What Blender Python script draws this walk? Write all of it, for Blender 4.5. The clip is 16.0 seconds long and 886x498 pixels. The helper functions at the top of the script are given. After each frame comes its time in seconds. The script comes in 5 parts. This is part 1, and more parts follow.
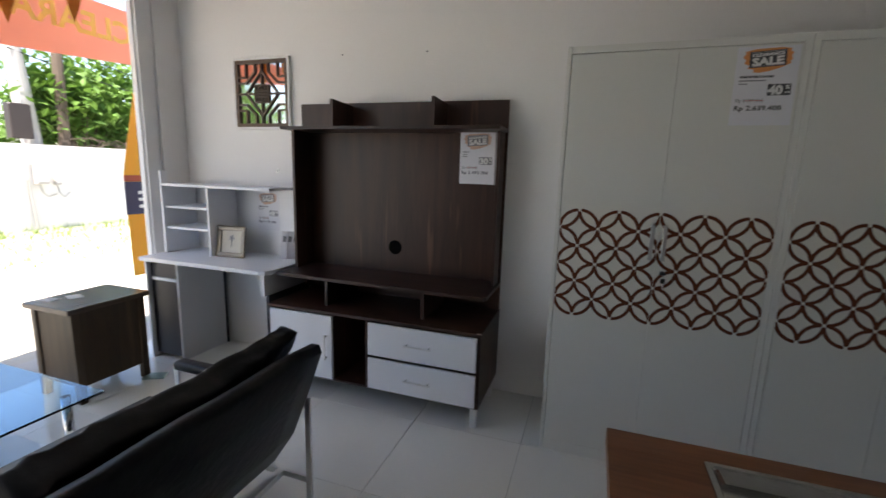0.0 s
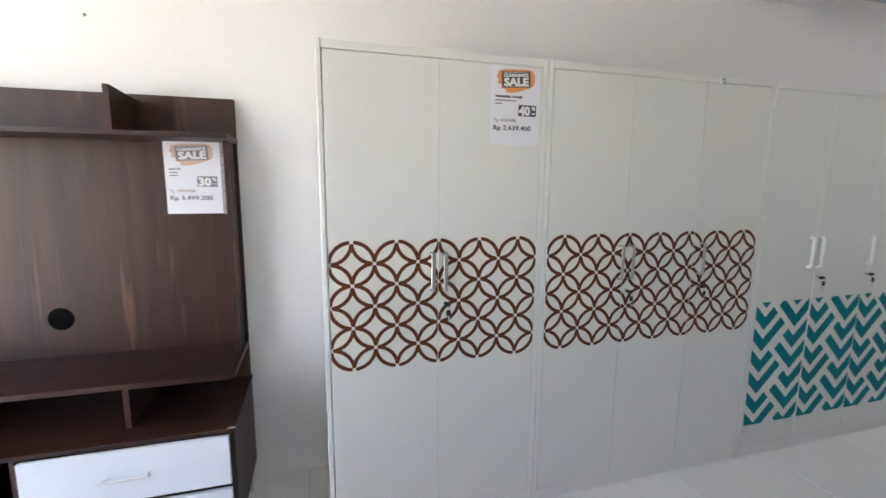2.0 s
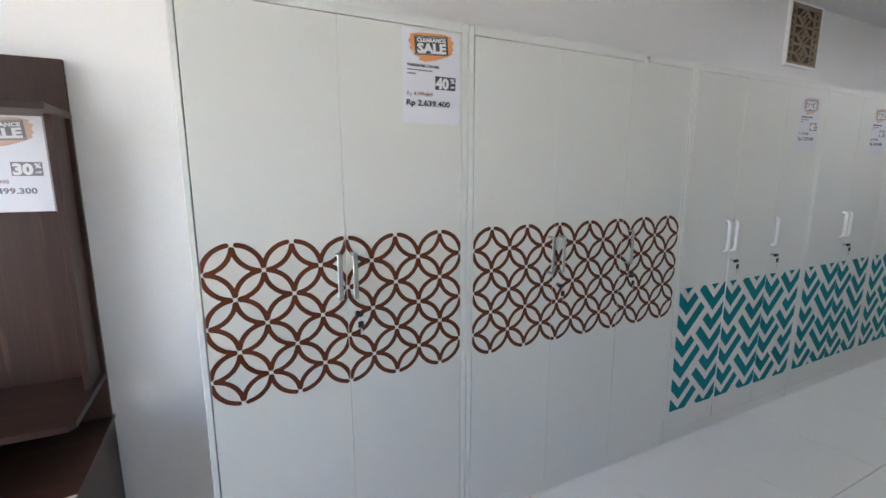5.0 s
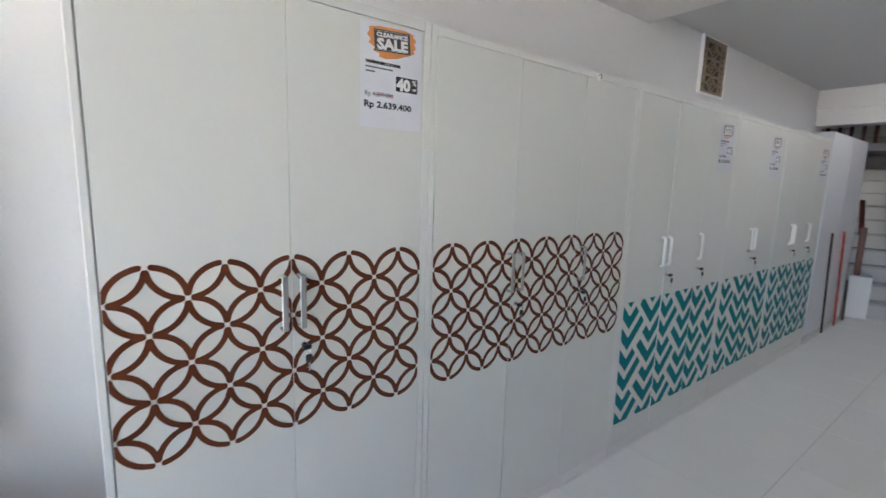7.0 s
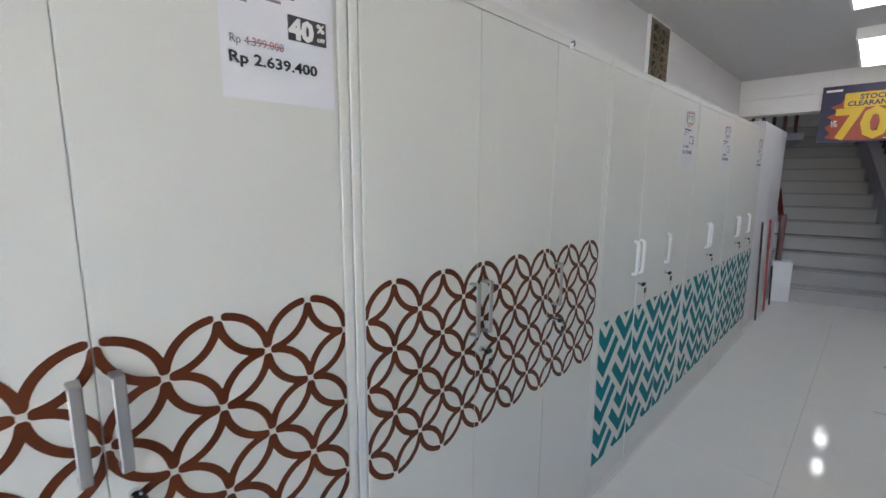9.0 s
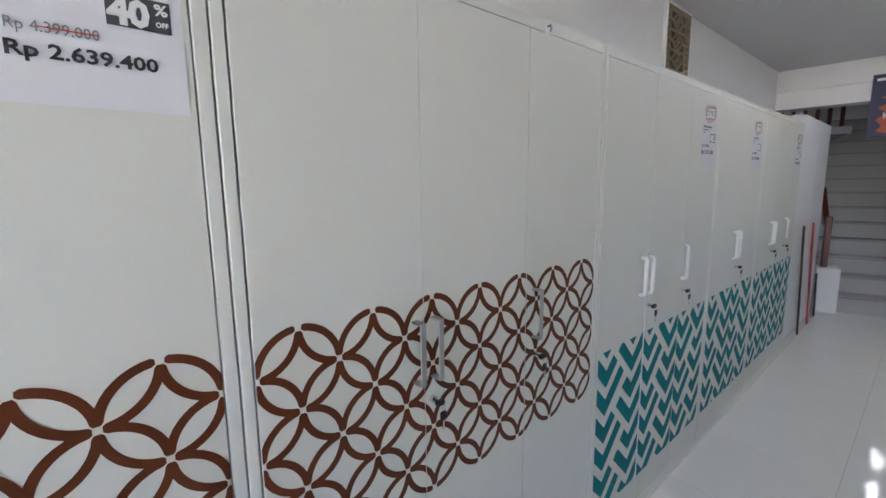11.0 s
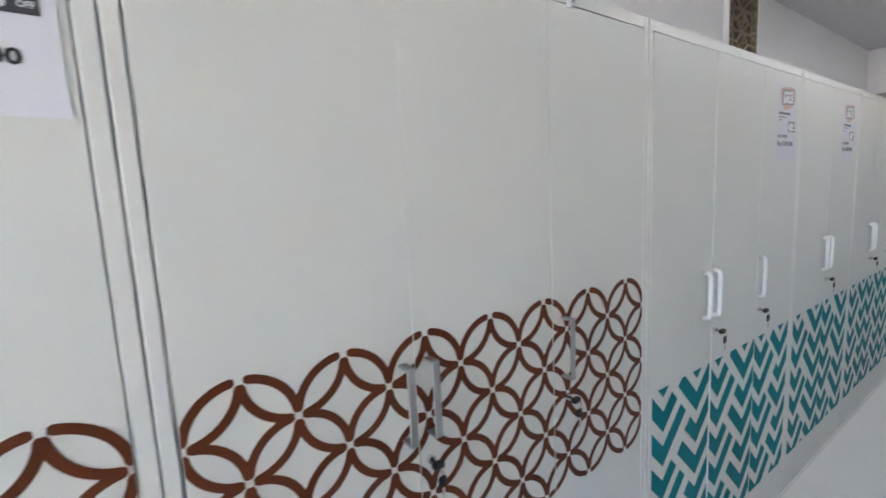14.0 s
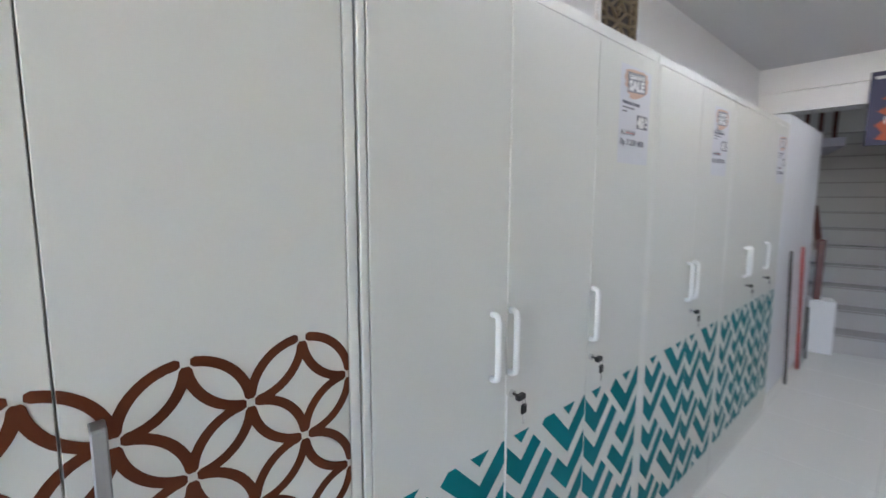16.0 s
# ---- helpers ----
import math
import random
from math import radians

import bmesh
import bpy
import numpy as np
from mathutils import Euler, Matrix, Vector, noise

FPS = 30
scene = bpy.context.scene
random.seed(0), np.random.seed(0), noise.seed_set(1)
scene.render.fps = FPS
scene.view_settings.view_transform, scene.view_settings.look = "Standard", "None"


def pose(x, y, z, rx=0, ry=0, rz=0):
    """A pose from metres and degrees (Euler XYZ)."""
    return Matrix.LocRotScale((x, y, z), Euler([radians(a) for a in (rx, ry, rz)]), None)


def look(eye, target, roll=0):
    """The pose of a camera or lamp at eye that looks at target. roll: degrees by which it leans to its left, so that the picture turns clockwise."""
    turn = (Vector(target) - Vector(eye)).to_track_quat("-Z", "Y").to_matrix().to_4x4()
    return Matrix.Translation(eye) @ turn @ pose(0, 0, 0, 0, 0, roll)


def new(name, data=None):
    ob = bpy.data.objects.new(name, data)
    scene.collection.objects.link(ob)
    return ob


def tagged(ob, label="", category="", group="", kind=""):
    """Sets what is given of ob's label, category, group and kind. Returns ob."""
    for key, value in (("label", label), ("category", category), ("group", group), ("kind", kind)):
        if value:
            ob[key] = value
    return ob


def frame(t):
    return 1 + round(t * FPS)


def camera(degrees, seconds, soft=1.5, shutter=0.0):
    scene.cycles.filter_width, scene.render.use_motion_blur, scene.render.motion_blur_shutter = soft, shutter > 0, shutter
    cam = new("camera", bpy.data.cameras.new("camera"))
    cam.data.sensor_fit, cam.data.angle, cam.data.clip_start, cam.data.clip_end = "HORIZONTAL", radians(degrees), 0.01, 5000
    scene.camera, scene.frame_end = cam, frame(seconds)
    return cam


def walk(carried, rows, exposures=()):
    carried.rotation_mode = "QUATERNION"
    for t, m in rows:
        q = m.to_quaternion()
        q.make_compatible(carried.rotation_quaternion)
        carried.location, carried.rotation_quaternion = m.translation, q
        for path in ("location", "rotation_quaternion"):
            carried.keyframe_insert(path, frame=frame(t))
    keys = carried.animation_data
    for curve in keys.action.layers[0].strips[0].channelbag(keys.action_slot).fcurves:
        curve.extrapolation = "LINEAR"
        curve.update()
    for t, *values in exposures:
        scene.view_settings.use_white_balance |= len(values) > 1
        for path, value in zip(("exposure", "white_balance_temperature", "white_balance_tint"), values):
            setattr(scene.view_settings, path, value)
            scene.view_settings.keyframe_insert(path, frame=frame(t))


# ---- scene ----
cam = camera(90.7, 16.0, 1.5, 0.3)
PATH = [
    (0, (0.23, -0.086, 1.397), (-0.4, 1.78, 1.045), 1.7),
    (0.5, (0.224, -0.068, 1.406), (-0.058, 1.882, 1.063), 2.3),
    (1, (0.222, 0.075, 1.414), (0.319, 2.042, 1.066), 1.6),
    (1.5, (0.194, 0.263, 1.437), (0.474, 2.217, 1.112), 1.2),
    (2, (0.056, 0.381, 1.459), (0.606, 2.281, 1.162), 0.4),
    (2.5, (0.016, 0.443, 1.44), (0.765, 2.268, 1.114), 0.3),
    (3, (0.07, 0.481, 1.443), (0.869, 2.282, 1.101), 0.2),
    (3.5, (0.148, 0.56, 1.454), (0.988, 2.342, 1.108), 0.1),
    (4, (0.184, 0.597, 1.44), (1.04, 2.37, 1.089), -0.0),
    (6.5, (0.154, 0.72, 1.458), (1.081, 2.468, 1.165), 1.2),
    (7, (0.143, 0.817, 1.453), (1.317, 2.408, 1.155), 1.7),
    (7.5, (0.223, 0.929, 1.456), (1.487, 2.445, 1.134), 1.8),
    (8, (0.308, 1.008, 1.467), (1.613, 2.491, 1.153), 1.2),
    (8.5, (0.356, 1.088, 1.469), (1.662, 2.572, 1.162), 0.5),
    (9, (0.44, 1.239, 1.478), (1.848, 2.624, 1.163), 0.4),
    (11.5, (0.777, 1.26, 1.508), (1.994, 2.821, 1.222), -1.7),
    (12, (0.724, 1.337, 1.506), (1.764, 3.027, 1.264), -1.9),
    (12.5, (0.695, 1.453, 1.497), (1.695, 3.168, 1.256), -2.4),
    (13, (0.724, 1.498, 1.491), (1.777, 3.179, 1.235), -2.6),
    (13.5, (0.81, 1.454, 1.5), (1.909, 3.1, 1.214), -2.7),
    (14, (0.982, 1.333, 1.501), (2.11, 2.966, 1.252), -2.8),
    (14.5, (1.16, 1.308, 1.482), (2.472, 2.796, 1.233), -2.1),
    (15, (1.404, 1.385, 1.472), (2.985, 2.58, 1.205), -0.6),
    (15.5, (1.608, 1.421, 1.467), (3.195, 2.609, 1.203), -1.0),
    (16, (1.784, 1.37, 1.462), (3.115, 2.845, 1.229), 0.2),
]
EXPOSURES = ((0, 2.05, 6900, 15), (0.5, 3.08, 6900, 15), (1, 3.66, 6800, 18), (1.5, 3.81, 6750, 16), (2.5, 3.86, 6600, 17), (3.5, 3.84, 6450, 16), (7, 3.72, 6440, 16), (9, 3.79, 6440, 16), (12, 3.76, 6360, 17), (13.5, 3.92, 6340, 17), (14.5, 4.11, 6340, 17), (15.5, 4.13, 6340, 16), (16, 4.16, 6340, 16))
walk(cam, [(t, look(eye, target, roll)) for t, eye, target, roll in PATH], EXPOSURES)

# ---------------- light and exposure ----------------
world = bpy.data.worlds.new("sky")
scene.world = world
world.use_nodes = True
wn = world.node_tree.nodes
sky = wn.new("ShaderNodeTexSky")
sky.sky_type = "NISHITA"
sky.sun_disc = False
SUN_EL, SUN_AZ = 66.0, 170.0
sky.sun_elevation, sky.sun_rotation = radians(SUN_EL), radians(SUN_AZ)
world.node_tree.links.new(sky.outputs["Color"], wn["Background"].inputs["Color"])
wn["Background"].inputs["Strength"].default_value = 0.115
sun = new("sun", bpy.data.lights.new("sun", "SUN"))
sun.data.energy, sun.data.angle, sun.data.color = 5.0, radians(0.5), (1.0, 0.96, 0.9)
sun_from = Vector((math.sin(radians(SUN_AZ)) * math.cos(radians(SUN_EL)), math.cos(radians(SUN_AZ)) * math.cos(radians(SUN_EL)), math.sin(radians(SUN_EL))))
sun.matrix_world = look(sun_from * 30, (0, 0, 0))


# ---------------- materials ----------------
def material(name, colour, rough=0.5, metal=0.0, vary=0.04, scale=3.0, grain=0.0, grain_scale=120.0, bump=0.0, bump_scale=60.0,
             rough_vary=0.05, coat=0.0, stretch=(1, 1, 1), spec=0.5):
    m = bpy.data.materials.new(name)
    m.use_nodes = True
    nt = m.node_tree
    b = nt.nodes["Principled BSDF"]
    b.inputs["Metallic"].default_value = metal
    b.inputs["Specular IOR Level"].default_value = spec
    b.inputs["Coat Weight"].default_value = coat
    tc = nt.nodes.new("ShaderNodeTexCoord")
    mp = nt.nodes.new("ShaderNodeMapping")
    mp.inputs["Scale"].default_value = stretch
    nt.links.new(tc.outputs["Object"], mp.inputs["Vector"])
    big = nt.nodes.new("ShaderNodeTexNoise")
    big.inputs["Scale"].default_value, big.inputs["Detail"].default_value = scale, 4
    fine = nt.nodes.new("ShaderNodeTexNoise")
    fine.inputs["Scale"].default_value, fine.inputs["Detail"].default_value = grain_scale, 3
    for n in (big, fine):
        nt.links.new(mp.outputs["Vector"], n.inputs["Vector"])
    mix = nt.nodes.new("ShaderNodeMix")
    mix.data_type = "RGBA"
    mix.inputs["A"].default_value = (*[max(0, c * (1 - vary - grain)) for c in colour], 1)
    mix.inputs["B"].default_value = (*[min(1, c * (1 + vary + grain)) for c in colour], 1)
    add = nt.nodes.new("ShaderNodeMath")
    add.operation = "MULTIPLY_ADD"
    share = grain / max(1e-6, vary + grain)
    add.inputs[1].default_value = 1 - share
    sc = nt.nodes.new("ShaderNodeMath")
    sc.operation = "MULTIPLY"
    sc.inputs[1].default_value = share
    nt.links.new(fine.outputs["Fac"], sc.inputs[0])
    nt.links.new(big.outputs["Fac"], add.inputs[0])
    nt.links.new(sc.outputs[0], add.inputs[2])
    nt.links.new(add.outputs[0], mix.inputs["Factor"])
    nt.links.new(mix.outputs["Result"], b.inputs["Base Color"])
    rr = nt.nodes.new("ShaderNodeMapRange")
    rr.inputs["To Min"].default_value, rr.inputs["To Max"].default_value = max(0.02, rough - rough_vary), min(1, rough + rough_vary)
    nt.links.new(big.outputs["Fac"], rr.inputs["Value"])
    nt.links.new(rr.outputs["Result"], b.inputs["Roughness"])
    if bump:
        bt = nt.nodes.new("ShaderNodeTexNoise")
        bt.inputs["Scale"].default_value, bt.inputs["Detail"].default_value = bump_scale, 4
        nt.links.new(mp.outputs["Vector"], bt.inputs["Vector"])
        bn = nt.nodes.new("ShaderNodeBump")
        bn.inputs["Strength"].default_value, bn.inputs["Distance"].default_value = bump, 0.004
        nt.links.new(bt.outputs["Fac"], bn.inputs["Height"])
        nt.links.new(bn.outputs["Normal"], b.inputs["Normal"])
    return m


def wood(name, dark, light, rough=0.4, along="Z", freq=9.0, fleck=0.25, gloss=0.26):
    """Laminate with a straight grain along one axis, broad bands and thin light flecks."""
    m = bpy.data.materials.new(name)
    m.use_nodes = True
    nt = m.node_tree
    b = nt.nodes["Principled BSDF"]
    b.inputs["Roughness"].default_value = rough
    b.inputs["Specular IOR Level"].default_value = gloss
    tc = nt.nodes.new("ShaderNodeTexCoord")
    info = nt.nodes.new("ShaderNodeObjectInfo")
    off = nt.nodes.new("ShaderNodeVectorMath")
    off.operation = "MULTIPLY_ADD"
    off.inputs[1].default_value = (7.3, 5.1, 3.7)
    nt.links.new(info.outputs["Random"], off.inputs[0])
    nt.links.new(tc.outputs["Object"], off.inputs[2])
    mp = nt.nodes.new("ShaderNodeMapping")
    squeeze = {"X": (0.07, 1, 1), "Y": (1, 0.07, 1), "Z": (1, 1, 0.07)}[along]
    mp.inputs["Scale"].default_value = squeeze
    nt.links.new(off.outputs[0], mp.inputs["Vector"])
    bands = nt.nodes.new("ShaderNodeTexNoise")
    bands.inputs["Scale"].default_value, bands.inputs["Detail"].default_value, bands.inputs["Distortion"].default_value = freq, 6, 0.6
    fine = nt.nodes.new("ShaderNodeTexNoise")
    fine.inputs["Scale"].default_value, fine.inputs["Detail"].default_value = freq * 14, 4
    streak = nt.nodes.new("ShaderNodeTexNoise")
    streak.inputs["Scale"].default_value, streak.inputs["Detail"].default_value = freq * 2.2, 2
    for n in (bands, fine, streak):
        nt.links.new(mp.outputs["Vector"], n.inputs["Vector"])
    ramp = nt.nodes.new("ShaderNodeValToRGB")
    ramp.color_ramp.elements[0].position, ramp.color_ramp.elements[1].position = 0.3, 0.72
    ramp.color_ramp.elements[0].color, ramp.color_ramp.elements[1].color = (*dark, 1), (*light, 1)
    avg = nt.nodes.new("ShaderNodeMath")
    avg.operation = "MULTIPLY_ADD"
    avg.inputs[1].default_value = 0.3
    half = nt.nodes.new("ShaderNodeMath")
    half.operation = "MULTIPLY"
    half.inputs[1].default_value = 0.72
    nt.links.new(bands.outputs["Fac"], half.inputs[0])
    nt.links.new(fine.outputs["Fac"], avg.inputs[0])
    nt.links.new(half.outputs[0], avg.inputs[2])
    nt.links.new(avg.outputs[0], ramp.inputs["Fac"])
    cut = nt.nodes.new("ShaderNodeMapRange")
    cut.inputs["From Min"].default_value, cut.inputs["From Max"].default_value = 0.63, 0.72
    cut.inputs["To Max"].default_value = fleck
    nt.links.new(streak.outputs["Fac"], cut.inputs["Value"])
    mix = nt.nodes.new("ShaderNodeMix")
    mix.data_type = "RGBA"
    mix.inputs["B"].default_value = (*[min(1, c * 2.6 + 0.02) for c in light], 1)
    nt.links.new(cut.outputs["Result"], mix.inputs["Factor"])
    nt.links.new(ramp.outputs["Color"], mix.inputs["A"])
    nt.links.new(mix.outputs["Result"], b.inputs["Base Color"])
    bn = nt.nodes.new("ShaderNodeBump")
    bn.inputs["Strength"].default_value, bn.inputs["Distance"].default_value = 0.12, 0.001
    nt.links.new(fine.outputs["Fac"], bn.inputs["Height"])
    nt.links.new(bn.outputs["Normal"], b.inputs["Normal"])
    return m


def glow(name, colour, strength):
    m = bpy.data.materials.new(name)
    m.use_nodes = True
    b = m.node_tree.nodes["Principled BSDF"]
    b.inputs["Base Color"].default_value = (*colour, 1)
    b.inputs["Emission Color"].default_value = (*colour, 1)
    b.inputs["Emission Strength"].default_value = strength
    return m


def glass(name, colour=(0.9, 0.97, 0.95), rough=0.0):
    m = bpy.data.materials.new(name)
    m.use_nodes = True
    b = m.node_tree.nodes["Principled BSDF"]
    b.inputs["Base Color"].default_value = (*colour, 1)
    b.inputs["Transmission Weight"].default_value = 1.0
    b.inputs["Roughness"].default_value = rough
    b.inputs["IOR"].default_value = 1.45
    return m


def thin_cloth(name, colour, through_share):
    """Cloth or vinyl that lets part of the daylight through."""
    m = material(name, colour, 0.65, vary=0.08, scale=5)
    nt = m.node_tree
    tr = nt.nodes.new("ShaderNodeBsdfTranslucent")
    tr.inputs["Color"].default_value = (*colour, 1)
    mix = nt.nodes.new("ShaderNodeMixShader")
    mix.inputs["Fac"].default_value = through_share
    nt.links.new(nt.nodes["Principled BSDF"].outputs[0], mix.inputs[1])
    nt.links.new(tr.outputs[0], mix.inputs[2])
    nt.links.new(mix.outputs[0], nt.nodes["Material Output"].inputs["Surface"])
    return m


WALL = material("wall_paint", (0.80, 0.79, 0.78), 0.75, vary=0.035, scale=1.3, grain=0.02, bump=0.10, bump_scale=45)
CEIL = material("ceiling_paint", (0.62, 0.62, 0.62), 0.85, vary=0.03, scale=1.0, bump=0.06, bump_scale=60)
TRIM = material("white_trim", (0.80, 0.80, 0.80), 0.5, vary=0.03)
TILE = material("porcelain_tile", (0.79, 0.787, 0.745), 0.055, vary=0.03, scale=2.2, grain=0.015, grain_scale=40, rough_vary=0.03)
GROUT = material("grout", (0.42, 0.41, 0.39), 0.9, vary=0.1, scale=8)
STEEL = material("powder_coated_steel", (0.688, 0.687, 0.644), 0.36, vary=0.02, scale=1.6, grain=0.012, grain_scale=160, bump=0.05, bump_scale=260, rough_vary=0.04)
STEEL_FRAME = material("powder_coated_frame", (0.708, 0.706, 0.668), 0.33, vary=0.02, scale=1.6, bump=0.04, bump_scale=260)
BROWN_PRINT = material("brown_print", (0.120, 0.033, 0.013), 0.45, vary=0.12, scale=9, grain=0.06, spec=0.18)
TEAL_PRINT = material("teal_print", (0.001, 0.185, 0.215), 0.5, vary=0.07, scale=5, grain=0.03, spec=0.08)
BARE = material("brushed_aluminium", (0.44, 0.44, 0.44), 0.45, metal=1.0, vary=0.05, grain=0.08, stretch=(1, 1, 0.05), grain_scale=300)
WHITE_PULL = material("white_plastic_pull", (0.83, 0.83, 0.82), 0.28, vary=0.02)
SATIN = material("satin_aluminium", (0.72, 0.72, 0.72), 0.38, metal=0.85, vary=0.04)
CHROME = material("chrome", (0.75, 0.75, 0.76), 0.1, metal=1.0, vary=0.02)
INOX = material("stainless_steel", (0.42, 0.41, 0.39), 0.22, metal=1.0, vary=0.05, grain=0.08, stretch=(0.06, 1, 1), grain_scale=260)
BLACK_PLASTIC = material("black_plastic", (0.014, 0.014, 0.015), 0.4, vary=0.1)
HOLE = material("dark_hole", (0.004, 0.004, 0.004), 0.95, vary=0.05, spec=0.05)
PAPER = material("printer_paper", (0.74, 0.74, 0.785), 0.55, vary=0.02, scale=6)
# slightly darker, glossier copy of the printer paper
GREYER_PAPER = material("greyer_paper", (0.655, 0.66, 0.705), 0.35, vary=0.02, scale=6)
INK = material("black_ink", (0.03, 0.03, 0.035), 0.6, vary=0.1)
INK_GREY = material("grey_ink", (0.22, 0.22, 0.24), 0.6, vary=0.1)
INK_PLATE = material("charcoal_ink", (0.055, 0.055, 0.065), 0.6, vary=0.1)
INK_ORANGE = material("orange_ink", (0.75, 0.30, 0.10), 0.6, vary=0.12, scale=30)
# paler copies of the inks: contrast lost to the light is put into them
LIGHT_WASHED_ORANGE = material("light_washed_orange_ink", (0.62, 0.42, 0.33), 0.6, vary=0.12, scale=30)
LIGHT_WASHED_PLATE = material("light_washed_charcoal_ink", (0.20, 0.20, 0.23), 0.6, vary=0.1)
LIGHT_WASHED_INK = material("light_washed_black_ink", (0.17, 0.17, 0.21), 0.6, vary=0.1)
INK_RED = material("red_ink", (0.60, 0.06, 0.05), 0.6, vary=0.1)
WALNUT = wood("walnut_laminate", (0.017, 0.0062, 0.0036), (0.062, 0.026, 0.0165), 0.42, "Z", 9.0, 0.42, 0.38)
WALNUT_X = wood("walnut_laminate_long", (0.016, 0.0062, 0.0036), (0.058, 0.025, 0.016), 0.40, "X", 9.0, 0.15, 0.38)
DARK_EDGE = material("dark_edge_band", (0.022, 0.013, 0.011), 0.4, vary=0.1)
WHITE_LAM = material("white_laminate", (0.78, 0.79, 0.82), 0.3, vary=0.02, scale=3)
GREY_LAM = material("pale_grey_laminate", (0.62, 0.62, 0.62), 0.45, vary=0.03)
DARK_LAM = material("charcoal_laminate", (0.020, 0.021, 0.028), 0.4, vary=0.06, spec=0.3)
COUNTER_WOOD = wood("oak_worktop", (0.12, 0.042, 0.018), (0.28, 0.115, 0.048), 0.38, "X", 8.0, 0.08)
SIDE_WOOD = wood("rustic_wood", (0.040, 0.024, 0.012), (0.105, 0.068, 0.038), 0.5, "Z", 8.0, 0.1)
LEATHER = material("black_leather", (0.0035, 0.0033, 0.0045), 0.36, vary=0.15, scale=7, grain=0.1, grain_scale=90, bump=0.7, bump_scale=26, rough_vary=0.08, spec=0.19)
MIRROR = material("mirror_silver", (0.72, 0.71, 0.69), 0.05, metal=1.0, vary=0.0, rough_vary=0.01)
LATTICE = material("brown_lattice_wood", (0.11, 0.068, 0.043), 0.55, vary=0.15, scale=20)
KHAKI = material("khaki_lattice_wood", (0.25, 0.19, 0.12), 0.5, vary=0.2, scale=25)
RED_WOOD = material("red_stained_wood", (0.10, 0.016, 0.010), 0.32, vary=0.2, scale=8, stretch=(1, 1, 0.2))
STAIR = material("stair_tile", (0.47, 0.45, 0.44), 0.14, vary=0.05, scale=3)
SHADOW_NOSE = material("shadow_toned_nosing", (0.31, 0.29, 0.28), 0.5, vary=0.1)
LILAC = material("stair_side_paint", (0.58, 0.57, 0.64), 0.7, vary=0.04)
BLUE = material("blue_enamel", (0.02, 0.11, 0.42), 0.3, vary=0.05)
RED = material("red_paint", (0.42, 0.05, 0.05), 0.45, vary=0.08)
NAVY = material("navy_print", (0.018, 0.017, 0.060), 0.45, vary=0.05)
ORANGE_PRINT = material("orange_red_print", (0.32, 0.050, 0.014), 0.45, vary=0.25, scale=5)
YELLOW_PRINT = material("yellow_print", (0.66, 0.42, 0.015), 0.45, vary=0.04)
WHITE_PRINT = material("white_print", (0.75, 0.75, 0.75), 0.5, vary=0.02)
ORANGE_CLOTH = thin_cloth("orange_banner_vinyl", (0.90, 0.46, 0.34), 0.5)
YELLOW_VINYL = thin_cloth("yellow_banner_vinyl", (0.92, 0.72, 0.22), 0.5)
YELLOW_CLOTH = thin_cloth("yellow_flag_cloth", (0.75, 0.42, 0.05), 0.4)
PENNANT = thin_cloth("ochre_pennant_cloth", (0.62, 0.28, 0.05), 0.4)
GROUND = material("sandy_ground", (0.42, 0.40, 0.34), 0.95, vary=0.18, scale=0.9, grain=0.1, grain_scale=20, bump=0.5, bump_scale=12)
GRASS = material("grass_blades", (0.15, 0.22, 0.05), 0.8, vary=0.3, scale=4)
OUT_WALL = material("weathered_white_wall", (0.66, 0.65, 0.62), 0.85, vary=0.3, scale=1.6, stretch=(1, 1, 0.35), grain=0.08, bump=0.2, bump_scale=20)
CONCRETE = material("grey_concrete", (0.38, 0.37, 0.35), 0.9, vary=0.12, scale=3, grain=0.06)
BARK = material("brown_bark", (0.10, 0.075, 0.055), 0.9, vary=0.2, scale=12, bump=0.5)
LEAF = thin_cloth("green_leaf", (0.10, 0.20, 0.03), 0.35)
PICTURE = material("cream_card", (0.62, 0.57, 0.49), 0.6, vary=0.04)
SILVER_FRAME = material("antique_silver", (0.34, 0.29, 0.23), 0.45, metal=0.3, vary=0.2, scale=60)
LAMP_GLOW = glow("lamp_diffuser", (0.93, 0.97, 1.0), 0.65)
STAIR_GLOW = glow("stair_lamp_diffuser", (0.95, 0.98, 1.0), 0.9)
# the blue of the reflected sky is put into this glass colour
SKY_TONED_GLASS = glass("sky_toned_glass", (0.34, 0.62, 0.86))
SLEEVE = material("clear_plastic_sleeve", (0.72, 0.71, 0.74), 0.2, vary=0.03)
SLEEVE.node_tree.nodes["Principled BSDF"].inputs["Alpha"].default_value = 0.45
OFFCUT = material("pale_green_glass", (0.58, 0.76, 0.70), 0.12, vary=0.08, scale=30)
OFFCUT.node_tree.nodes["Principled BSDF"].inputs["Alpha"].default_value = 0.65
FROSTED = glass("window_glass", (0.13, 0.17, 0.165), 0.25)


# ---------------- mesh helpers ----------------
def box(bm, x0, x1, y0, y1, z0, z1, bevel=0.0, seg=2):
    made = bmesh.ops.create_cube(bm, size=1.0, matrix=Matrix.Translation(((x0 + x1) / 2, (y0 + y1) / 2, (z0 + z1) / 2)) @ Matrix.Diagonal((x1 - x0, y1 - y0, z1 - z0, 1)))
    if bevel:
        edges = list({e for v in made["verts"] for e in v.link_edges})
        bmesh.ops.bevel(bm, geom=edges, offset=bevel, segments=seg, affect="EDGES", profile=0.6)
    return bm


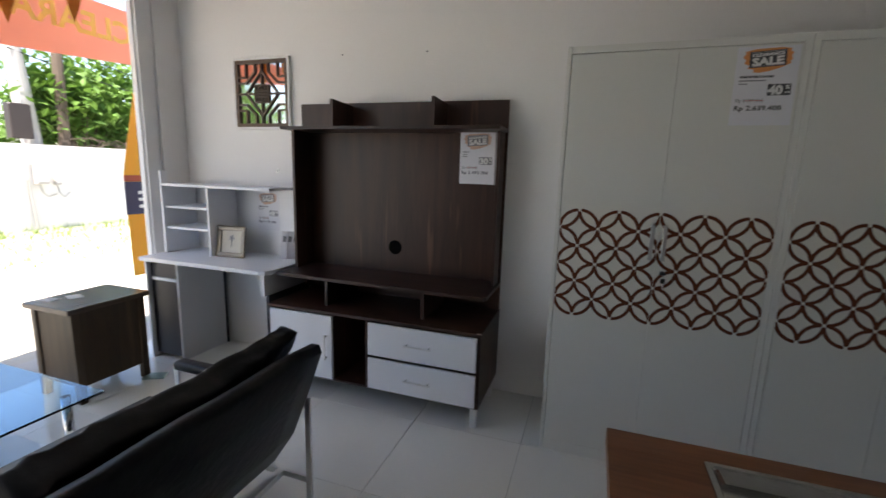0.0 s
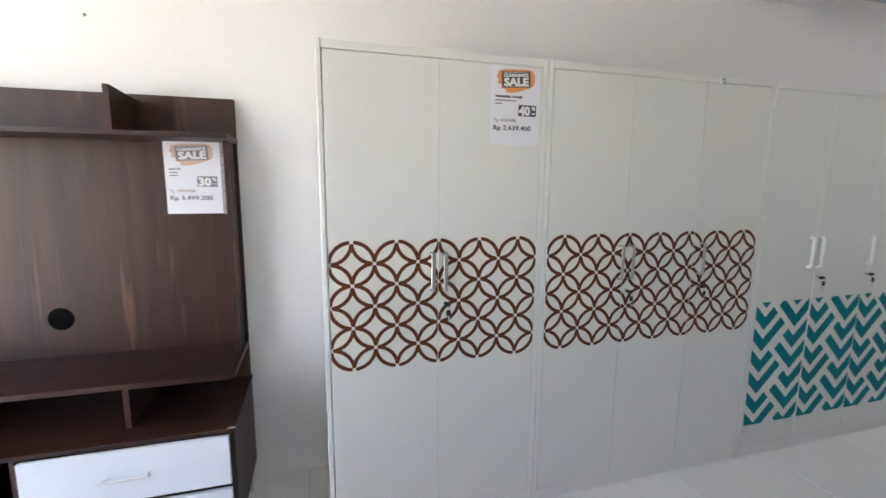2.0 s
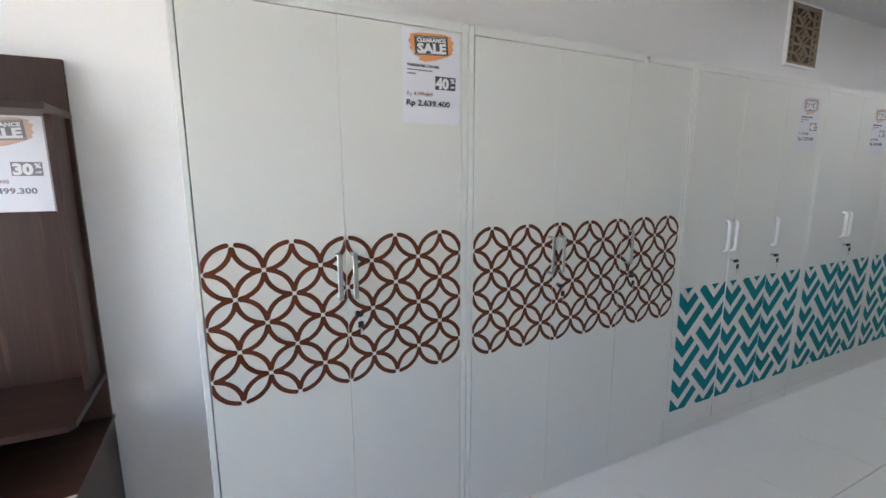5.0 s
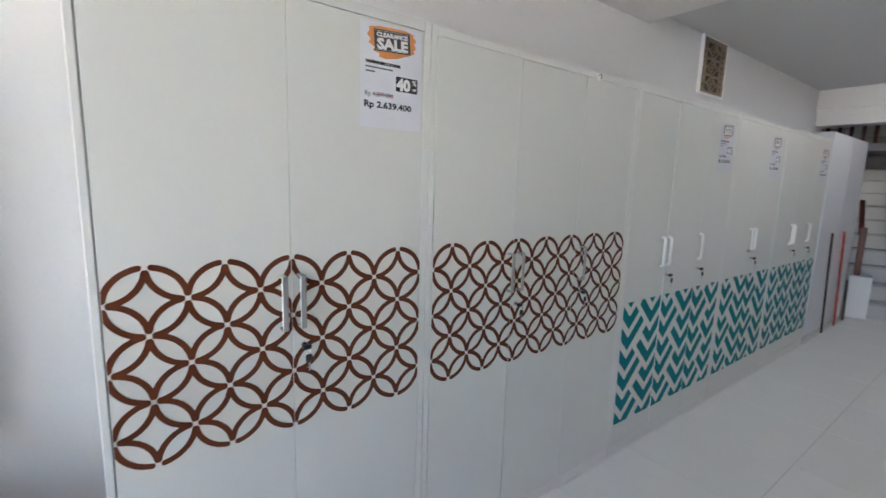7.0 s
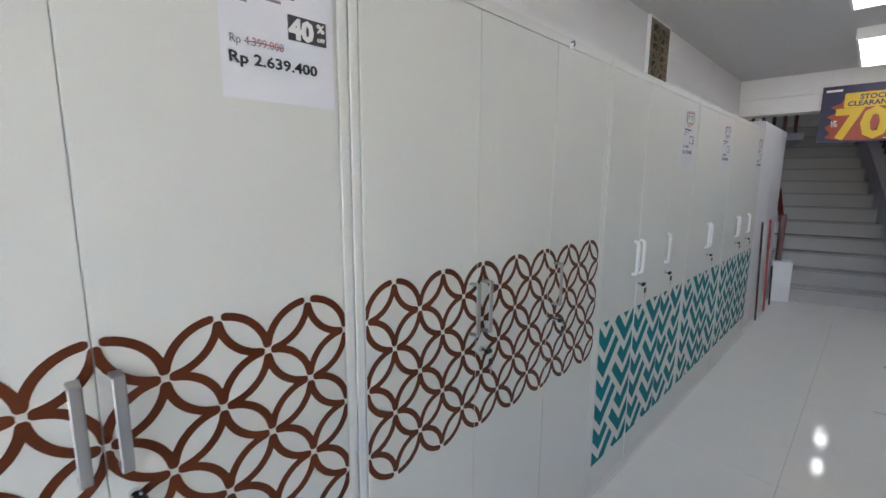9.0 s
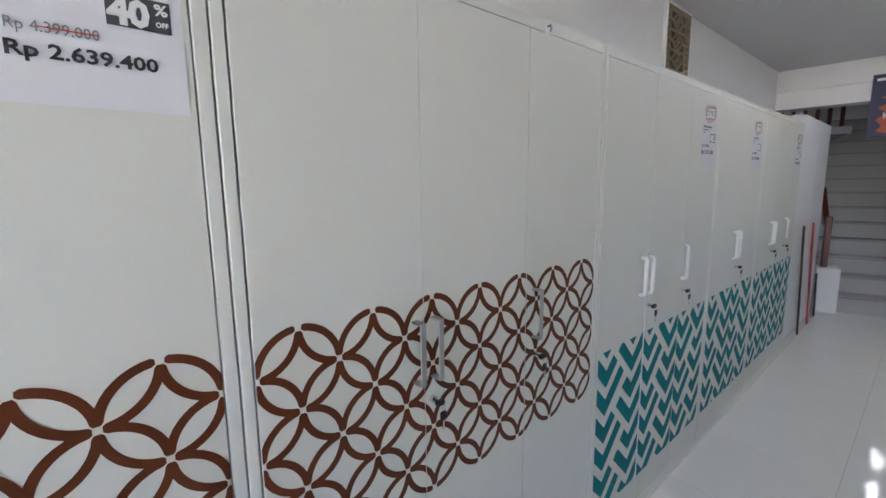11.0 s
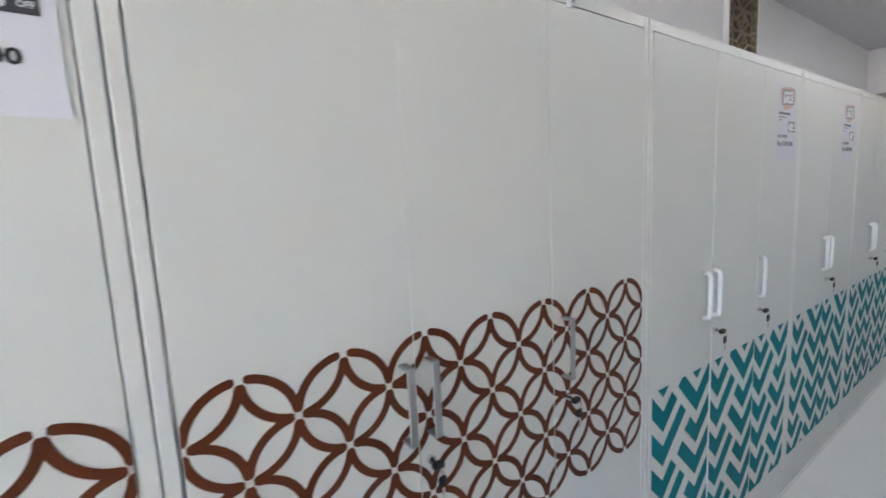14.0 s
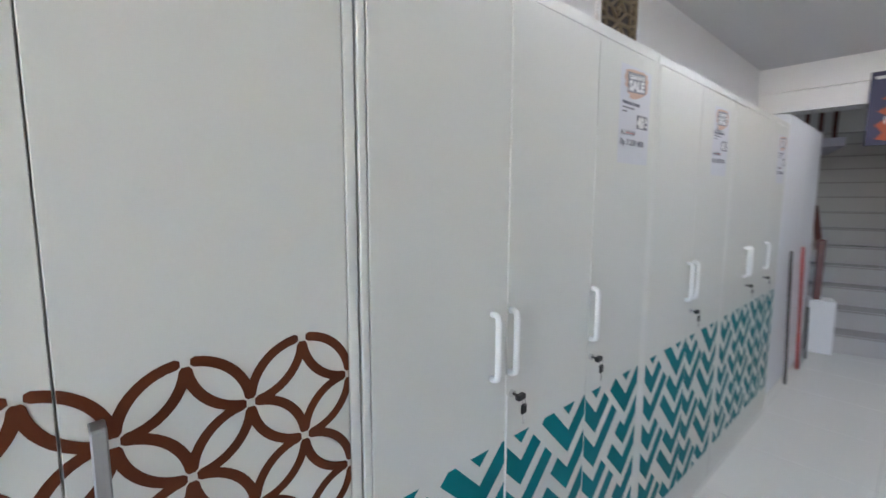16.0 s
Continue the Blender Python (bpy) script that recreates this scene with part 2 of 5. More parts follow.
def block(x0, x1, y0, y1, z0, z1, bevel=0.0, seg=2):
    return box(bmesh.new(), x0, x1, y0, y1, z0, z1, bevel, seg)


def rod(bm, a, b, r, r2=None, seg=12):
    a, b = Vector(a), Vector(b)
    d = b - a
    m = Matrix.Translation((a + b) / 2) @ d.to_track_quat("Z", "Y").to_matrix().to_4x4()
    bmesh.ops.create_cone(bm, cap_ends=True, segments=seg, radius1=r, radius2=r if r2 is None else r2, depth=d.length, matrix=m)
    return bm


def tube(points, r, seg=8, flat=1.0):
    """A bent bar through points."""
    bm = bmesh.new()
    pts = [Vector(p) for p in points]
    rings = []
    side = None
    for i, p in enumerate(pts):
        d = (pts[min(i + 1, len(pts) - 1)] - pts[max(i - 1, 0)]).normalized()
        if side is None:
            side = d.orthogonal().normalized()
        side = (side - d * side.dot(d)).normalized()
        up = d.cross(side)
        rings.append([bm.verts.new(p + side * math.cos(2 * math.pi * k / seg) * r + up * math.sin(2 * math.pi * k / seg) * r * flat) for k in range(seg)])
    for a, b in zip(rings, rings[1:]):
        for k in range(seg):
            bm.faces.new((a[k], a[(k + 1) % seg], b[(k + 1) % seg], b[k]))
    bm.faces.new(rings[0][::-1])
    bm.faces.new(rings[-1])
    return bm


def prism(bm, pts, axis, a, b):
    """A flat outline in the two other axes, drawn out along one axis from a to b."""
    put = {"x": lambda u, v, w: (w, u, v), "y": lambda u, v, w: (u, w, v), "z": lambda u, v, w: (u, v, w)}[axis]
    lo = [bm.verts.new(put(u, v, a)) for u, v in pts]
    hi = [bm.verts.new(put(u, v, b)) for u, v in pts]
    bm.faces.new(lo)
    bm.faces.new(hi[::-1])
    for i in range(len(pts)):
        j = (i + 1) % len(pts)
        bm.faces.new((lo[j], lo[i], hi[i], hi[j]))
    bmesh.ops.recalc_face_normals(bm, faces=bm.faces[:])
    return bm


def part(name, bm, mat, parent=None, label="", smooth=False):
    me = bpy.data.meshes.new(name)
    bm.to_mesh(me)
    bm.free()
    me.materials.append(mat)
    if smooth:
        for p in me.polygons:
            p.use_smooth = True
    ob = new(name, me)
    if parent:
        ob.parent = parent
    if label:
        tagged(ob, label)
    return ob


def thing(name, m, label, category, group=""):
    ob = new(name)
    ob.empty_display_size = 0.1
    ob.matrix_world = m if isinstance(m, Matrix) else pose(*m)
    return tagged(ob, label, category, group)


def structure(name, bm, mat, label=""):
    return tagged(part(name, bm, mat), label, kind="structure")


def lettering(text, size, mat, parent, m, name="lettering", align="LEFT", bold=0.0, depth=0.0004, width=0.0):
    """Words as a thin mesh, lying in the local x-y plane of m."""
    cu = bpy.data.curves.new("words", "FONT")
    cu.body, cu.size, cu.align_x, cu.offset, cu.extrude, cu.resolution_u = text, size, align, bold, depth, 2
    tmp = bpy.data.objects.new("words", cu)
    me = bpy.data.meshes.new_from_object(tmp)
    bpy.data.objects.remove(tmp)
    bpy.data.curves.remove(cu)
    if width:
        xs = [v.co.x for v in me.vertices]
        k = width / (max(xs) - min(xs))
        for v in me.vertices:
            v.co.x *= k
    me.materials.clear()
    me.materials.append(mat)
    ob = new(name, me)
    ob.parent = parent
    ob.matrix_basis = m
    return ob


# ---------------- the shell of the shop ----------------
WEST, NORTH, SOUTH, EAST, CEILING = -2.77, 2.555, -3.6, 10.6, 2.655
structure("wall_north", block(WEST - 0.2, 7.15, NORTH, NORTH + 0.2, -0.1, 5.2), WALL)
structure("wall_stairwell_return", block(7.05, 7.15, NORTH + 0.2, 3.9, -0.1, 5.2), WALL)
structure("wall_stairwell_north", block(7.05, EAST + 0.2, 3.9, 4.1, -0.1, 5.2), WALL)
structure("wall_south", block(WEST - 0.2, EAST + 0.2, SOUTH - 0.2, SOUTH, -0.1, 5.2), WALL)
# west side: pier beside the open shop front, lintel over it
structure("wall_west_pier", block(WEST - 0.2, WEST, 2.345, NORTH, -0.1, 2.9), WALL)
# unseen wall at the far end, drawn out to y = -1.9 to cut daylight
structure("wall_west_light_stop", block(WEST - 0.2, WEST, SOUTH, -1.9, -0.1, 2.9), WALL)
structure("wall_west_lintel", block(WEST - 0.2, WEST, -1.9, 2.345, 2.60, 2.9), WALL)
bm = bmesh.new()
box(bm, EAST, EAST + 0.2, SOUTH, 0.45, -0.1, 5.2)
box(bm, EAST, EAST + 0.2, 1.25, 3.9, -0.1, 5.2)
box(bm, EAST, EAST + 0.2, 0.45, 1.25, -0.1, 1.45)
box(bm, EAST, EAST + 0.2, 0.45, 1.25, 2.15, 5.2)
structure("wall_east", bm, WALL)
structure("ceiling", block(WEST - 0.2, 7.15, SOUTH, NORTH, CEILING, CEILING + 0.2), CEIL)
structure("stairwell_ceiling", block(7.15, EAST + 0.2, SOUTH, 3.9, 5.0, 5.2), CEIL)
structure("ceiling_beam_near", block(2.45, 3.08, SOUTH, NORTH, 2.555, CEILING, 0.004), WALL)
bm = bmesh.new()
box(bm, 6.86, 7.15, SOUTH, NORTH, 2.43, CEILING)
box(bm, 6.895, 7.15, SOUTH, NORTH, 2.25, 2.43)
structure("ceiling_beam_far", bm, WALL)
structure("wall_over_beam", block(7.15, 7.25, SOUTH, NORTH, 2.885, 5.0), WALL)
floor = structure("floor", block(-3.42, EAST, SOUTH, 3.9, -0.12, -0.004), GROUT, "grey grout under pale floor tiles")
# aluminium door post at the open shop front
bm = bmesh.new()
box(bm, WEST - 0.10, WEST - 0.02, 2.235, 2.345, 0, 2.60, 0.004)
box(bm, WEST - 0.08, WEST - 0.04, 2.222, 2.240, 0, 2.60, 0.003)
structure("door_frame", bm, TRIM, "white aluminium shop-front post")


# ---------------- steel wardrobes ----------------
def circles_print(cols, w, h, rows=3):
    """Interlocking circles, drawn as quarter arcs with a gap at every crossing; lies in x-z, from 0 to w and 0 to h."""
    bm = bmesh.new()
    sx, sz = w / cols, h / rows
    width, steps = 0.0074, 9

    def quarter(cx, cz, a0, y):
        cut = math.asin(0.0115 / (sx / 2))
        a, b = a0 + cut, a0 + math.pi / 2 - cut
        line = []
        for i in range(steps + 1):
            t = a + (b - a) * i / steps
            line.append((t, width))
        e = 0.0035 / (sx / 2)
        line = [(a - 1.5 * e, width * 0.55)] + line + [(b + 1.5 * e, width * 0.55)]
        inner, outer = [], []
        for t, hw in line:
            c, s = math.cos(t), math.sin(t)
            inner.append(bm.verts.new((cx + c * (sx / 2 - hw), y, cz + s * (sz / 2 - hw))))
            outer.append(bm.verts.new((cx + c * (sx / 2 + hw), y, cz + s * (sz / 2 + hw))))
        for i in range(len(line) - 1):
            bm.faces.new((inner[i], inner[i + 1], outer[i + 1], outer[i]))

    for i in range(2 * cols + 1):
        for j in range(2 * rows + 1):
            if (i + j) % 2:
                continue
            cx, cz = i * sx / 2, j * sz / 2
            for q in range(4):
                a0 = q * math.pi / 2
                mx, mz = cx + math.cos(a0 + math.pi / 4) * sx * 0.3, cz + math.sin(a0 + math.pi / 4) * sz * 0.3
                if 0 < mx < w and 0 < mz < h:
                    quarter(cx, cz, a0, -0.00016 * ((i // 2) % 2 + 2 * ((j // 2) % 2)))
    return bm


def clipped(poly, lo, hi, axis):
    for edge, sign in ((lo, 1), (hi, -1)):
        out = []
        for p, q in zip(poly, poly[1:] + poly[:1]):
            dp, dq = sign * (p[axis] - edge), sign * (q[axis] - edge)
            if dp >= 0:
                out.append(p)
            if dp * dq < 0:
                f = dp / (dp - dq)
                out.append((p[0] + (q[0] - p[0]) * f, p[1] + (q[1] - p[1]) * f))
        poly = out
        if len(poly) < 3:
            return []
    return poly


def chevron_print(w, h):
    """Two columns of interlocking V shapes for one door; lies in x-z, from 0 to w and 0 to h."""
    bm = bmesh.new()
    pitch, thick, slope = 0.118, 0.070, 1.0
    k2 = w - 0.089
    u1 = 0.066
    for k in range(-1, 7):
        v0 = h - 0.15 - k * pitch
        short = k % 2 == 0
        tip1 = 0.153 if short else 0.211
        tip2 = 0.156 if short else 0.205
        d = thick / (slope + 1.0)
        low = lambda u, c: v0 + slope * abs(u - c)
        arms = [
            [(0, low(0, u1)), (u1, v0), (u1, v0 + thick), (0, low(0, u1) + thick)],
            [(u1, v0), (tip1, low(tip1, u1)), (tip1 - d, low(tip1 - d, u1) + thick), (u1, v0 + thick)],
            [(tip2, low(tip2, k2)), (k2, v0), (k2, v0 + thick), (tip2 + d, low(tip2 + d, k2) + thick)],
            [(k2, v0), (w, low(w, k2)), (w, low(w, k2) + thick), (k2, v0 + thick)],
        ]
        for poly in arms:
            poly = clipped(poly, 0, h, 1)
            if len(poly) >= 3:
                bm.faces.new([bm.verts.new((x, 0, z)) for x, z in poly])
    bmesh.ops.remove_doubles(bm, verts=bm.verts[:], dist=0.0002)
    return bm


def pull(bm_kind, x, z, parent):
    if bm_kind == "bar":
        z += 0.008
        bm = bmesh.new()
        box(bm, x - 0.0085, x + 0.0085, -0.034, -0.029, z - 0.077, z + 0.077, 0.002, 1)
        box(bm, x - 0.0085, x + 0.0085, -0.031, 0.0, z + 0.071, z + 0.077, 0.0015, 1)
        box(bm, x - 0.0085, x + 0.0085, -0.031, 0.0, z - 0.077, z - 0.071, 0.0015, 1)
        return part("handle", bm, BARE, parent, "flat brushed aluminium pull handle")
    pts = [(x, 0, z + 0.078), (x, -0.010, z + 0.078), (x, -0.018, z + 0.074), (x, -0.021, z + 0.062), (x, -0.021, z - 0.062), (x, -0.018, z - 0.074), (x, -0.010, z - 0.078), (x, 0, z - 0.078)]
    return part("handle", tube(pts, 0.0082, 10), WHITE_PULL, parent, "white bow pull handle", smooth=True)


def lock(x, z, parent, k=1.0):
    bm = bmesh.new()
    rod(bm, (x, 0.0, z), (x, -0.009, z), 0.0095, 0.0085, 16)
    part("lock", bm, CHROME, parent, "chrome cylinder lock")
    bm = bmesh.new()
    box(bm, x - 0.004, x + 0.004, -0.022, -0.008, z - 0.001, z + 0.001)
    box(bm, x - 0.011 * k, x + 0.011 * k, -0.036, -0.021, z - 0.006 * k, z + 0.006 * k, 0.003, 1)
    part("key", bm, BLACK_PLASTIC, parent, "black-headed key in the lock")
    ring = [(x + 0.004, -0.036 + 0.005 * math.cos(a), z - 0.012 + 0.010 * math.sin(a)) for a in [i * math.pi / 5 for i in range(11)]]
    part("key_ring", tube(ring, 0.0009, 5), CHROME, parent)
    bm = bmesh.new()
    box(bm, x - 0.006 * k, x + 0.011 * k, -0.039, -0.034, z - 0.042, z - 0.042 + 0.020 * k, 0.003, 1)
    spare = part("spare_key", bm, BLACK_PLASTIC, parent, "spare black key hanging from its ring")
    part("key_blade", block(x + 0.001, x + 0.007, -0.037, -0.035, z - 0.068, z - 0.0445), CHROME, spare, "steel key blade")


def wardrobe(x0, x1, doors, pulls, locks, kind, label, top=1.95, ajar=(), gaps=()):
    """A steel wardrobe: carcass, inset doors at the front, printed pattern on each door."""
    w = thing("steel_wardrobe", (x0, 2.03, 0), label, "wardrobe", "steel wardrobes along the wall")
    W, D, t = x1 - x0, 0.50, 0.019
    d0, d1, z0, z1 = doors[0] - x0, doors[-1] - x0, 0.060, top - 0.033
    part("side_panel", block(0, d0 - 0.0012, 0, D, 0, top, 0.0022, 1), STEEL_FRAME, w)
    part("side_panel", block(d1 + 0.0012, W, 0, D, 0, top, 0.0022, 1), STEEL_FRAME, w)
    part("top_rail", block(d0 - 0.0012, d1 + 0.0012, 0.0008, D, z1 + 0.0024, top - 0.001), STEEL_FRAME, w)
    part("plinth", block(d0 - 0.0012, d1 + 0.0012, 0.0008, D, 0.001, z0 - 0.0016), STEEL_FRAME, w)
    # unseen strips added behind the door gaps so they look grey, not black
    for x in doors[1:-1]:
        part("gap_backer", block(x - x0 - 0.02, x - x0 + 0.02, 0.0205, 0.030, z0, z1), STEEL_FRAME, w)
    part("back_panel", block(d0 - 0.002, d1 + 0.002, D - 0.004, D - 0.001, z0 - 0.003, z1 + 0.003), STEEL_FRAME, w)
    made = []
    for i, (a, b) in enumerate(zip(doors, doors[1:])):
        a, b = a - x0 + (0.0016 if i == 0 else 0.0005), b - x0 - (0.0009 if i == len(doors) - 2 else 0.0005)
        if i in gaps:
            b -= 0.0011
        bm = block(a, b, 0.0, 0.018, z0, z1, 0.0013, 1)
        leaf = part("door", bm, STEEL, w)
        if i in ajar:
            leaf.matrix_basis = Matrix.Translation((b, 0, 1.6)) @ pose(0, 0, 0, 0.06, 0, 0.30) @ Matrix.Translation((-b, 0, -1.6))
        made.append(leaf)
        if i in ajar:
            # white strip painted as the light caught along the ajar door's edge
            part("edge_highlight", block(a - 0.0004, a + 0.0040, -0.0035, -0.0008, z0, 0.98), WHITE_PULL, leaf, "white strip standing for the lit door edge")
        if kind == "circles":
            cols = round((doors[-1] - doors[0]) / 0.17)
            bm = circles_print(cols, d1 - d0 - 0.004, 0.50)
            bmesh.ops.translate(bm, verts=bm.verts[:], vec=(d0 + 0.002, -0.0007, 0.738))
            for x, n in ((a + 0.0006, -1), (b - 0.0006, 1)):
                bmesh.ops.bisect_plane(bm, geom=bm.verts[:] + bm.edges[:] + bm.faces[:], plane_co=(x, 0, 0), plane_no=(n, 0, 0), clear_outer=True)
            part("printed_pattern", bm, BROWN_PRINT, leaf, "brown interlocking-circle print")
        else:
            bm = chevron_print(b - a - 0.012 if i in (0, len(doors) - 2) else b - a - 0.002, 0.681)
            bmesh.ops.translate(bm, verts=bm.verts[:], vec=(a + (0.012 if i == 0 else 0.001), -0.0007, 0.180))
            part("printed_pattern", bm, TEAL_PRINT, leaf, "teal chevron print")
    for x in pulls:
        leaf = [m for m, a, b in zip(made, doors, doors[1:]) if a <= x <= b][0]
        pull("bar" if kind == "circles" else "bow", x - x0, 1.105 if kind == "circles" else 1.115, leaf)
    for x in locks:
        leaf = [m for m, a, b in zip(made, doors, doors[1:]) if a <= x <= b][0]
        lock(x - x0, 0.979, leaf, 1.12 if kind == "circles" else 1.3)
    return w


wardrobe(0.071, 0.9683, (0.090, 0.514, 0.943), (0.487, 0.537), (0.545,), "circles", "cream steel two-door wardrobe with brown circle print")
wardrobe(0.971, 2.180, (0.994, 1.384, 1.774, 2.158), (1.357, 1.412, 1.809), (1.408, 1.822), "circles", "cream steel three-door wardrobe with brown circle print", gaps=(1,))
wardrobe(2.185, 3.364, (2.203, 2.588, 2.972, 3.345), (2.535, 2.600, 2.986), (2.610, 2.990), "chevrons", "cream steel three-door wardrobe with teal chevron print", ajar=(1,))
wardrobe(3.369, 4.252, (3.385, 3.806, 4.236), (3.760, 3.826), (3.824,), "chevrons", "cream steel two-door wardrobe with teal chevron print")
wardrobe(4.257, 5.425, (4.275, 4.655, 5.035, 5.405), (4.612, 4.672, 5.055), (4.668, 5.052), "chevrons", "cream steel three-door wardrobe with teal chevron print")

# small white cable clip on the top rail of the second wardrobe
clip = thing("cable_clip", (1.846, 2.028, 1.925), "small white plastic clip stuck on the wardrobe top rail", "clip")
part("base", block(-0.010, 0.010, -0.002, 0.002, -0.014, 0.016, 0.001, 1), WHITE_PULL, clip)
part("hook", tube([(0, -0.002, 0.008), (0, -0.012, 0.010), (0, -0.015, 0.0), (0, -0.012, -0.008)], 0.003, 6), INK_GREY, clip)


# ---------------- price papers ----------------
def price_paper(m, headline, lines, percent, old, price, label, w=0.21, h=0.297, light_washed=False, greyer_sheet=False):
    """A4 sheet in the local x-z plane, its lower left corner at the origin, facing -y."""
    p = thing("price_tag", m, label, "price tag", "clearance price sheets")
    bm = bmesh.new()
    n, k = 7, 9
    lift = lambda i, j: -0.0008 - 0.0005 * (1 + noise.noise((i * 0.9 + w * 40, j * 0.8, 3.1)))
    grid = [[bm.verts.new((w * i / n, lift(i, j), h * j / k)) for i in range(n + 1)] for j in range(k + 1)]
    for j in range(k):
        for i in range(n):
            bm.faces.new((grid[j][i], grid[j][i + 1], grid[j + 1][i + 1], grid[j + 1][i]))
    part("sheet", bm, GREYER_PAPER if greyer_sheet else PAPER, p, smooth=True)

    def at(x, z, y=-0.0031):
        return Matrix.Translation((x, y, z)) @ pose(0, 0, 0, 90)

    # orange brush stroke with ragged ends behind a tilted dark plate
    bm = bmesh.new()
    prism(bm, [(0.021, 0.258), (0.030, 0.272), (0.026, 0.279), (0.060, 0.287), (0.100, 0.289), (0.15, 0.291), (0.180, 0.285), (0.176, 0.278), (0.188, 0.270), (0.181, 0.258), (0.187, 0.246), (0.179, 0.240), (0.183, 0.232), (0.160, 0.220), (0.120, 0.206), (0.082, 0.199), (0.058, 0.203), (0.064, 0.211), (0.040, 0.217), (0.047, 0.226), (0.026, 0.236), (0.033, 0.246)], "y", -0.0023, -0.0021)
    part("brush_stroke", bm, LIGHT_WASHED_ORANGE if light_washed else INK_ORANGE, p)
    plate, ink = (LIGHT_WASHED_PLATE, LIGHT_WASHED_INK) if light_washed else (INK_PLATE, INK)
    tilt = Matrix.Translation((0.105, 0, 0.251)) @ pose(0, 0, 0, 0, -3.6, 0)
    bm = block(-0.061, 0.061, -0.0027, -0.0025, -0.030, 0.030)
    part("title_plate", bm, plate, p, "dark grey title plate").matrix_basis = tilt
    bm = bmesh.new()
    for z in (-0.0265, 0.0258):
        box(bm, -0.0575, 0.0575, -0.0030, -0.0028, z, z + 0.0008)
    part("plate_border", bm, WHITE_PRINT, p).matrix_basis = tilt
    lettering("CLEARANCE", 0.0165, WHITE_PRINT, p, tilt @ at(0, 0.0105), align="CENTER", bold=0.0007, width=0.106)
    lettering("SALE", 0.040, WHITE_PRINT, p, tilt @ at(0, -0.0225), align="CENTER", bold=0.0019, width=0.106)
    lettering(headline, 0.0115, ink, p, at(0.017, 0.181, -0.0026), bold=0.0006, width=0.0073 * len(headline))
    bm = bmesh.new()
    for i, length in enumerate(lines):
        box(bm, 0.017, 0.017 + length, -0.0025, -0.0021, 0.168 - i * 0.012, 0.1725 - i * 0.012)
    part("small_print", bm, INK_GREY, p)
    bm = block(0.118, 0.195, -0.0027, -0.0025, 0.113, 0.156)
    part("percent_plate", bm, plate, p, "dark grey percent plate")
    lettering(percent, 0.047, WHITE_PRINT, p, at(0.121, 0.1175), bold=0.0024, width=0.050)
    lettering("%", 0.021, WHITE_PRINT, p, at(0.175, 0.137), bold=0.0006, width=0.017)
    lettering("OFF", 0.010, WHITE_PRINT, p, at(0.1755, 0.1205), bold=0.0003, width=0.016)
    lettering("Rp " + old, 0.0195, INK_GREY, p, at(0.014, 0.0885, -0.0026), width=0.093)
    part("strike_line", block(0.046, 0.108, -0.0034, -0.0031, 0.0940, 0.0956), INK_RED, p, "red strike-through line")
    lettering("Rp " + price, 0.0255, ink, p, at(0.011, 0.0575, -0.0026), bold=0.0006, width=0.161)
    return p


price_paper(pose(0.722, 2.0295, 1.612), "WARDROBE 2 DOORS", (0.09, 0.03), "40", "4.399.000", "2.639.400", "white clearance price sheet taped to the wardrobe door")
price_paper(pose(3.097, 2.0295, 1.572), "WARDROBE 3 DOORS", (0.08, 0.03), "40", "5.399.000", "3.239.400", "white clearance price sheet taped to the teal-print wardrobe", light_washed=True, greyer_sheet=True)
price_paper(pose(3.953, 2.0295, 1.565), "WARDROBE 2 DOORS", (0.08, 0.03), "40", "4.399.000", "2.639.400", "white clearance price sheet taped to the narrower teal-print wardrobe", light_washed=True, greyer_sheet=True)
price_paper(pose(5.160, 2.0295, 1.560), "WARDROBE 3 DOORS", (0.08, 0.03), "40", "5.399.000", "3.239.400", "white clearance price sheet taped to the last wardrobe", light_washed=True, greyer_sheet=True)


